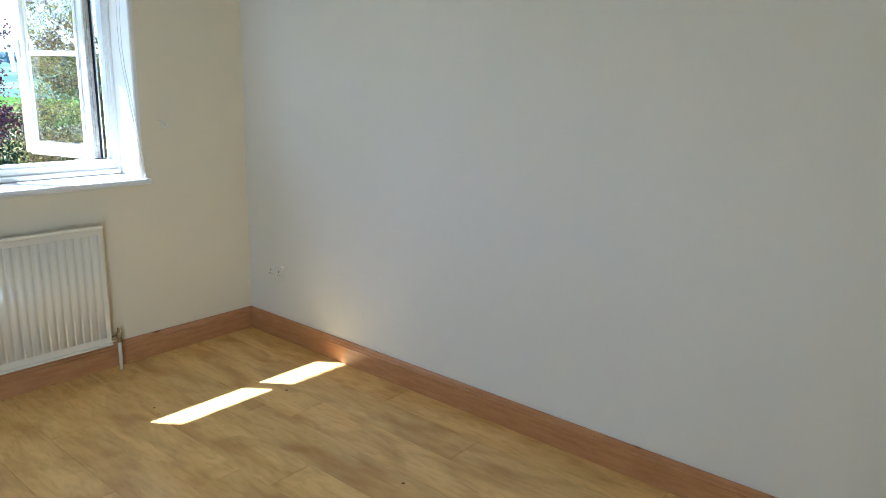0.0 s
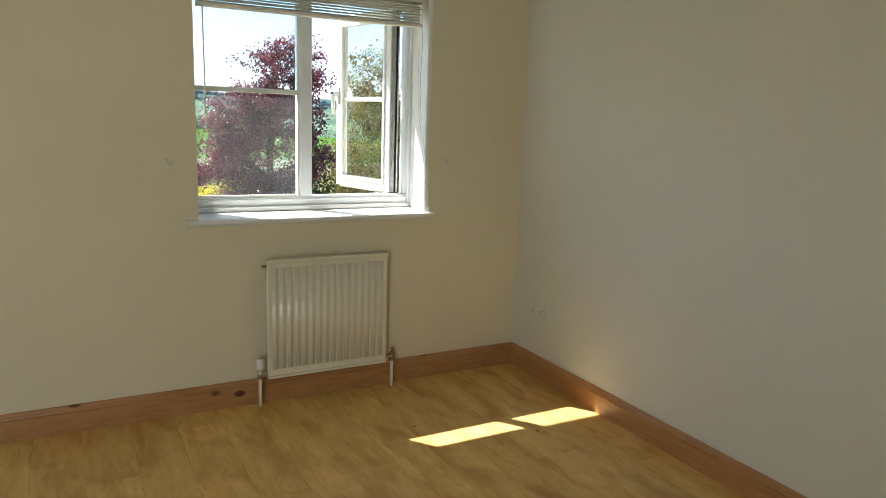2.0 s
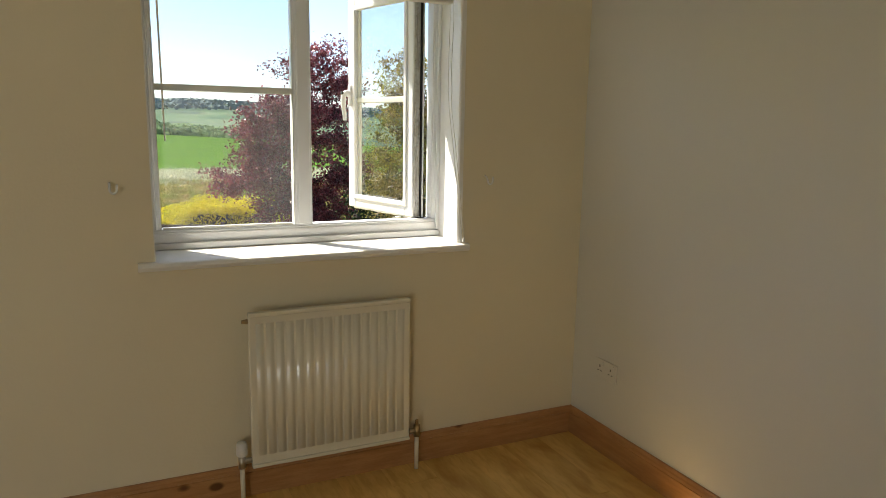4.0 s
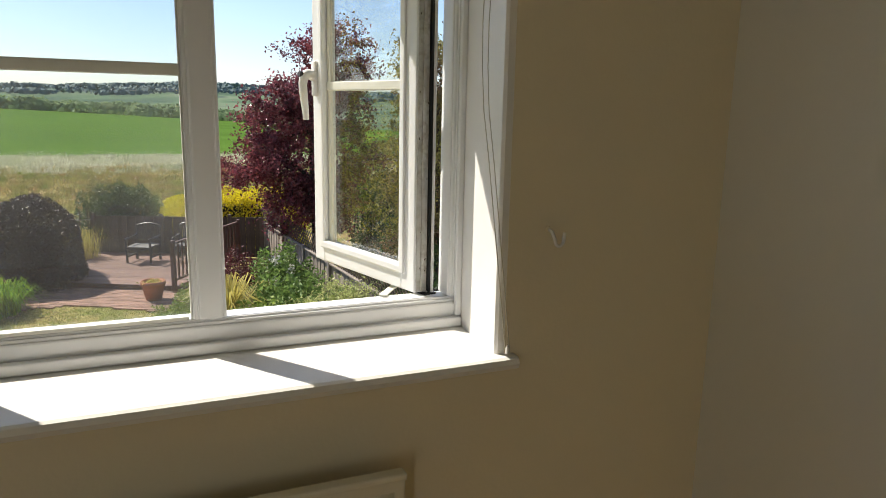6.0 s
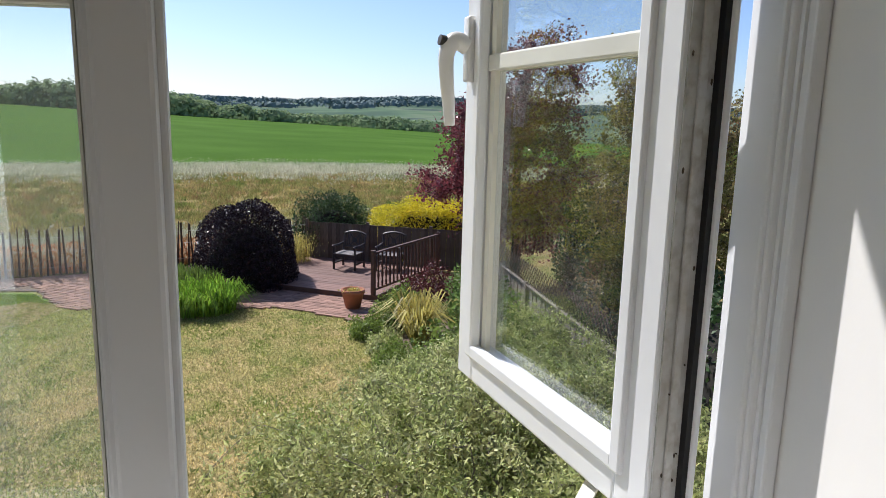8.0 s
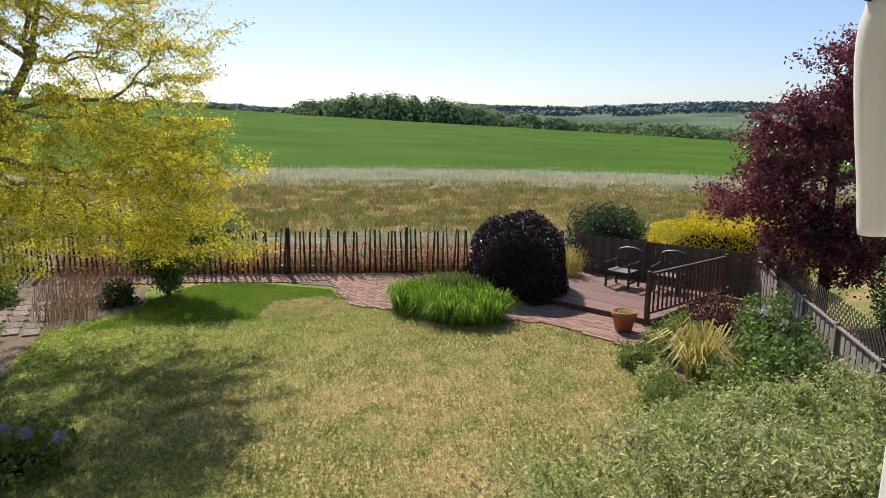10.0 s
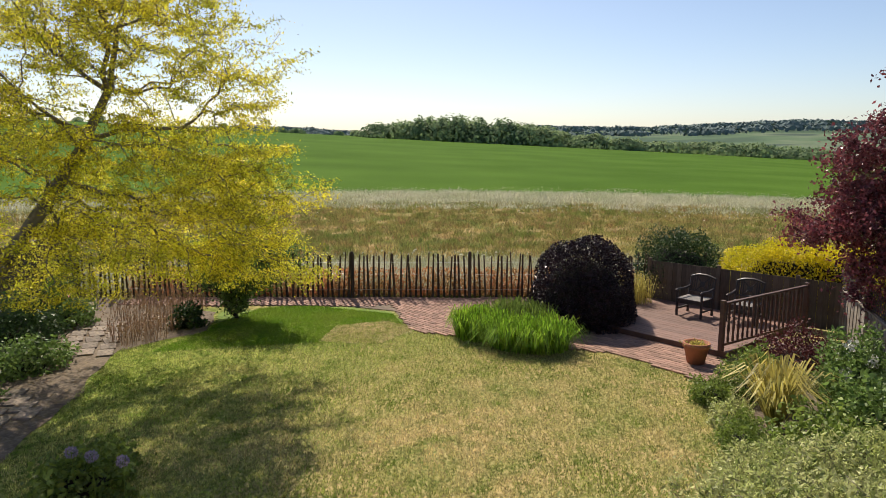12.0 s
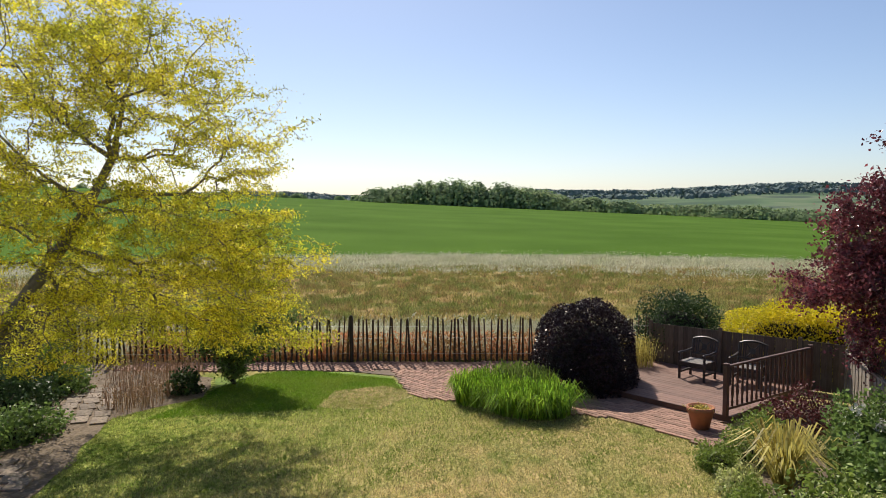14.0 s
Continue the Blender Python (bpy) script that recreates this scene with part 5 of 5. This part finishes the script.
sheet("turf_patch_2", TURF_2, GZ + 0.009, M_DRYTURF, "dry patch of cut turf", "grass", 0.2)

def blades(n, xy, h, w, mat, name, label, category, zoff=0.0, lean=0.5, heights=None):
    """Single grass blades as thin triangles on the ground."""
    k = len(xy)
    b = np.column_stack([xy, np.full(k, GZ + zoff)])
    an = rng.uniform(0, 2 * math.pi, k)
    s = np.stack([np.cos(an), np.sin(an), an * 0], axis=1) * (w * rng.uniform(0.6, 1.3, k))[:, None] / 2
    hh = h * rng.uniform(0.5, 1.2, k)
    tip = b + np.stack([rng.normal(size=k) * lean * hh, rng.normal(size=k) * lean * hh, hh], axis=1)
    return tagged(mesh_np(name, np.stack([b - s, b + s, tip], axis=1), 3, mat), label, category, kind="stuff")
def ring_xy(n, r0, r1, a0, a1, power=1.0):
    r = r0 + (r1 - r0) * rng.uniform(size=n) ** power
    a = np.radians(rng.uniform(a0, a1, n))
    return np.stack([-r * np.cos(a), r * np.sin(a)], axis=1)
M_MEADOW = leaf("meadow_blade", (0.40, 0.33, 0.12), (0.20, 0.27, 0.06), 0.65, 0.4, 0.8, 0.16, c3=(0.44, 0.31, 0.14))
M_SEED = leaf("pale_seedhead", (0.58, 0.56, 0.42), (0.40, 0.42, 0.26), 0.4, 0.45, 0.8, 0.4)
M_LAWNBLADE = leaf("lawn_blade", (0.34, 0.38, 0.10), (0.66, 0.54, 0.28), 0.6, 0.45, 0.8, 0.5, c3=(0.22, 0.29, 0.06))
def beyond_fence(xy, lo=0.25):
    return xy[xy[:, 0] < -18.36 - 0.4 * (xy[:, 1] + 7.2) - lo]
def tufts(n, r0, r1, per, sp):
    c = ring_xy(n, r0, r1, -56, 16, 0.8)
    return beyond_fence(np.repeat(c, per, axis=0) + rng.normal(size=(n * per, 2)) * sp)
def clumps(n, r0, r1, per, sp):
    c = ring_xy(n, r0, r1, -58, 18, 0.6)
    return np.repeat(c, per, axis=0) + rng.normal(size=(n * per, 2)) * sp
M_TUSSOCK = leaf("dark_tussock_blade", (0.28, 0.26, 0.08), (0.16, 0.23, 0.05), 0.6, 0.4, 0.8, 0.3, c3=(0.38, 0.22, 0.11))
blades(0, tufts(1800, 20, 48, 45, 0.17), 0.27, 0.030, M_TUSSOCK, "meadow_tussocks", "taller dark tussocks standing in the meadow", "grass")
blades(0, tufts(5000, 18, 50, 30, 0.30), 0.15, 0.030, M_MEADOW, "meadow_grass", "rough tussocky brown and green meadow grass", "grass")
blades(0, beyond_fence(ring_xy(55000, 19, 24, -56, 12), 0.5), 0.62, 0.018, M_SEED, "tall_grass", "tall pale seeding grass behind the fence", "grass")
blades(0, clumps(1300, 44, 59, 40, 0.5), 0.28, 0.06, M_SEED, "field_margin_grass", "pale flowering grass along the edge of the crop", "grass")
fleck = np.vstack([clumps(600, 40, 58.5, 14, 0.8), beyond_fence(ring_xy(4500, 19, 25, -56, 12), 0.4)])
fleck = np.column_stack([fleck, GZ + rng.uniform(0.2, 0.55, len(fleck))])
tagged(mesh_np("seed_heads", leaf_quads(fleck, 0.10, 0.6, 0.5), 4, M_SEED), "pale nodding seed heads over the meadow grass", "grass", kind="stuff")
def inside(xy, poly):
    """Which points lie inside a polygon."""
    r = np.zeros(len(xy), bool)
    for (x0, y0), (x1, y1) in zip(poly, poly[1:] + poly[:1]):
        if y0 != y1:
            cross = ((y0 > xy[:, 1]) != (y1 > xy[:, 1])) & (xy[:, 0] < (x1 - x0) * (xy[:, 1] - y0) / (y1 - y0) + x0)
            r ^= cross
    return r
c = ring_xy(480000, 3.0, 17.5, -56, 8, 0.7)
clump = sum(np.sin(c[:, 0] * a + c[:, 1] * b + p) for a, b, p in ((41, 23, 0), (-29, 47, 1), (17, -38, 2), (53, 9, 3), (-8, 60, 4)))
c = c[clump + rng.normal(size=len(c)) > -1.6]
for poly in (BED_1, BED_2, PAVING):
    c = c[~inside(c, poly)]
c = c[(c[:, 0] > -16.5) & (c[:, 1] < 0)]
moist = c[:, 1] + rng.normal(size=len(c)) * 1.8 < -7.5
blades(0, c[~moist], 0.040, 0.013, M_LAWNBLADE, "lawn_grass", "short dry mown grass of the lawn", "grass")
M_MOISTBLADE = leaf("moist_lawn_blade", (0.32, 0.42, 0.08), (0.50, 0.50, 0.17), 0.6, 0.45, 0.8, 0.5, c3=(0.20, 0.30, 0.05))
blades(0, c[moist], 0.042, 0.013, M_MOISTBLADE, "green_lawn_grass", "greener mown grass under the golden tree", "grass")

M_TURFBLADE = leaf("turf_blade", (0.16, 0.30, 0.02), (0.24, 0.34, 0.04), 0.5, 0.4, 0.8, 1.0)
c = np.stack([rng.uniform(-15.9, -11.0, 90000), rng.uniform(-11.8, -7.3, 90000)], axis=1)
c = c[inside(c, TURF_1) & ~inside(c, TURF_2) & ~inside(c, PAVING)]
blades(0, c, 0.05, 0.013, M_TURFBLADE, "turf_grass", "longer fresh green grass beside the bricks", "grass")

M_DRYBLADE = leaf("dry_turf_blade", (0.72, 0.57, 0.34), (0.50, 0.44, 0.20), 0.5, 0.4, 0.8, 1.2, c3=(0.24, 0.28, 0.05))
c = np.stack([rng.uniform(-15.4, -12.9, 16000), rng.uniform(-9.3, -7.1, 16000)], axis=1)
blades(0, c[inside(c, TURF_2)], 0.04, 0.014, M_DRYBLADE, "dry_turf_grass", "straw-coloured cut grass on the dry patch", "grass", 0.008)

# ---- woods on the skyline ----
def far_wood(name, spots, label, leaf_size, per, mat):
    """Many rounded tree crowns, each a heap of leaf clumps; spots: (range, bearing, half width, height)."""
    cs, ns = [], []
    for r, az, w, h in spots:
        p = np.array(land_point(r, az))
        d = rng.normal(size=(per, 3))
        d /= np.linalg.norm(d, axis=1)[:, None]
        d[:, 2] = np.abs(d[:, 2]) * 1.0
        d *= rng.uniform(0.75, 1.05, size=(per, 1))
        cs.append(p + d * np.array([w, w, h]))
        ns.append(d / np.linalg.norm(d, axis=1)[:, None])
    return tagged(mesh_np(name, leaf_quads(np.concatenate(cs), leaf_size, 0.9, 0.2, facing=np.concatenate(ns)), 4, mat), label, "woodland", kind="stuff")
rw = random.Random(4)
def wood_h(az):
    """Height of the wood along the skyline, in metres."""
    if -27 < az < -11:
        return 6.0 + 4.2 * math.sin((az + 27) / 16 * math.pi)
    if -42 < az <= -27:
        return 2.2 if rw.random() < 0.5 else 3.5
    if -11 <= az < -4:
        return 6.0 - (az + 11) * 0.30
    return 4.6
far_wood("far_woodland", [(rw.uniform(284, 306), az, rw.uniform(4.0, 9.0), wood_h(az) * rw.uniform(0.62, 1.12)) for az in (rw.uniform(-27.5, 14) for _ in range(240))], "dark green wood along the top of the crop field", 1.3, 260, M_FARWOOD)
far_wood("far_hedgerow", [(rw.uniform(300, 335), az, rw.uniform(2, 4), wood_h(az) * rw.uniform(0.6, 1.0)) for az in (rw.uniform(-60, -27.5) for _ in range(130))], "low hedgerow on the skyline", 1.7, 90, M_FARWOOD)
# pale blue-green leaf colour carries the haze of the far hills
M_HAZETINT = leaf("haze_tinted_leaf", (0.145, 0.195, 0.18), (0.12, 0.17, 0.165), 0.10, 0.0, 0.95, 0.01)
far_wood("hill_woods", [(rw.uniform(1100, 1900), az, rw.uniform(25, 60), rw.uniform(5, 9)) for az in (rw.uniform(-60, 40) for _ in range(420))], "woods on the far hills, haze put into their blue-green colour", 7.0, 60, M_HAZETINT)

# ---- floor boards and brick paving, piece by piece ----
board_data = [finish("floor_board", box(B(), 0, 1.2827, 0.0002, 0.1926, -0.0115, 0.0, 0.0005), M_FLOOR)]
for k in range(24):
    x = -0.37 * (k * 7 % 5)
    y = -0.193 * (k + 1)
    while x < RX:
        x0, x1 = max(x, 0.001), min(x + 1.283, RX - 0.001)
        if y > RY - 0.19 and x1 - x0 > 0.05:
            o = new("floor_board", board_data[0])
            o.parent = floor
            o.matrix_local = Matrix.Translation((x0, y, 0)) @ Matrix.Diagonal(((x1 - x0) / 1.283, 1, 1, 1))
        x += 1.285
pav = tagged(new("pavement"), "red brick paving along the fence and by the deck", "paving", "", "structure")
def in_paving(x, y):
    back = -18.30 - 0.4 * (y + 7.2)
    if y < -7.2:
        front = back + max(1.03, 3.6 + (y + 7.3) * 1.8)
    elif y < -2.7:
        front = -14.62
    else:
        front = -14.62 + 0.66 * (y + 2.7)
    if y > -3.9 and x < -15.13 + (y + 0.62) * 0.49:
        return False
    return back < x < front and -15.5 < y < -0.75
me_near = finish("brick", box(B(), -0.105, 0.105, -0.051, 0.051, 0.0, 0.034, 0.004), M_PAVER)
far_q = []
cosb, sinb = math.cos(radians(64)), math.sin(radians(64))
spots = []
for i in range(-60, 60):
    for j in range(-90, 90):
        u, v = i * 0.218 + (0.109 if j % 2 else 0), j * 0.110
        x, y = -15.5 + u * cosb - v * sinb, -4.0 + u * sinb + v * cosb
        if in_paving(x, y):
            spots.append((x, y))
spots.sort(key=lambda p: (p[0] + 13.8) ** 2 + (p[1] + 1.6) ** 2)
rb = random.Random(3)
for k, (x, y) in enumerate(spots):
    m = pose(x, y, GZ + rb.uniform(-0.002, 0.003), rb.uniform(-0.5, 0.5), rb.uniform(-0.5, 0.5), 64 + rb.uniform(-0.6, 0.6))
    if k < 300:
        o = new("brick", me_near)
        o.parent = pav
        o.matrix_local = m
    else:
        far_q.append(m)
vs, fs = [], []
for m in far_q:
    s = len(vs)
    vs += [m @ Vector(p) for p in ((-0.105, -0.051, 0), (0.105, -0.051, 0), (0.105, 0.051, 0), (-0.105, 0.051, 0), (-0.101, -0.047, 0.034), (0.101, -0.047, 0.034), (0.101, 0.047, 0.034), (-0.101, 0.047, 0.034))]
    fs += [(s + 4, s + 5, s + 6, s + 7)] + [(s + a, s + (a + 1) % 4, s + 4 + (a + 1) % 4, s + 4 + a) for a in range(4)]
me = bpy.data.meshes.new("brick_field")
me.from_pydata(vs, [], fs)
me.materials.append(M_PAVERI)
o = tagged(new("brick_field", me), kind="stuff")
o.parent = pav
sheet("paving_bed", PAVING, GZ + 0.018, M_SAND, "sandy bed between the bricks", "paving", 0.02)
slab = finish("stepping_stone", box(B(), -0.22, 0.22, -0.15, 0.15, 0.0, 0.035, 0.01), M_STONE)
for k, (x, y, a) in enumerate(((-10.75, -12.35, 42), (-10.65, -12.75, 43), (-10.55, -13.15, 43), (-11.11, -12.65, 47), (-11.01, -13.05, 44), (-10.91, -13.45, 53), (-11.47, -12.95, 54), (-11.37, -13.35, 52), (-11.27, -13.75, 46), (-11.83, -13.25, 46), (-11.73, -13.65, 51), (-11.63, -14.05, 45), (-12.19, -13.55, 51), (-12.09, -13.95, 42), (-11.99, -14.35, 51), (-12.55, -13.85, 52), (-12.45, -14.25, 44), (-12.35, -14.65, 48), (-7.90, -10.90, 28), (-8.07, -11.23, 28), (-8.24, -11.56, 28), (-8.41, -11.89, 28), (-7.48, -11.04, 28), (-7.65, -11.37, 28), (-7.82, -11.70, 28), (-7.99, -12.03, 28), (-7.06, -11.38, 28), (-7.23, -11.71, 28), (-7.40, -12.04, 28), (-7.57, -12.37, 28), (-6.64, -11.52, 28), (-6.81, -11.85, 28), (-6.98, -12.18, 28), (-7.15, -12.51, 28))):
    o = tagged(new("stepping_stone", slab), "pale worn paving stone at the edge of the bed", "paving stone", "paving stones in the bed")
    o.matrix_world = pose(x, y, GZ + 0.01, 0, 0, a)
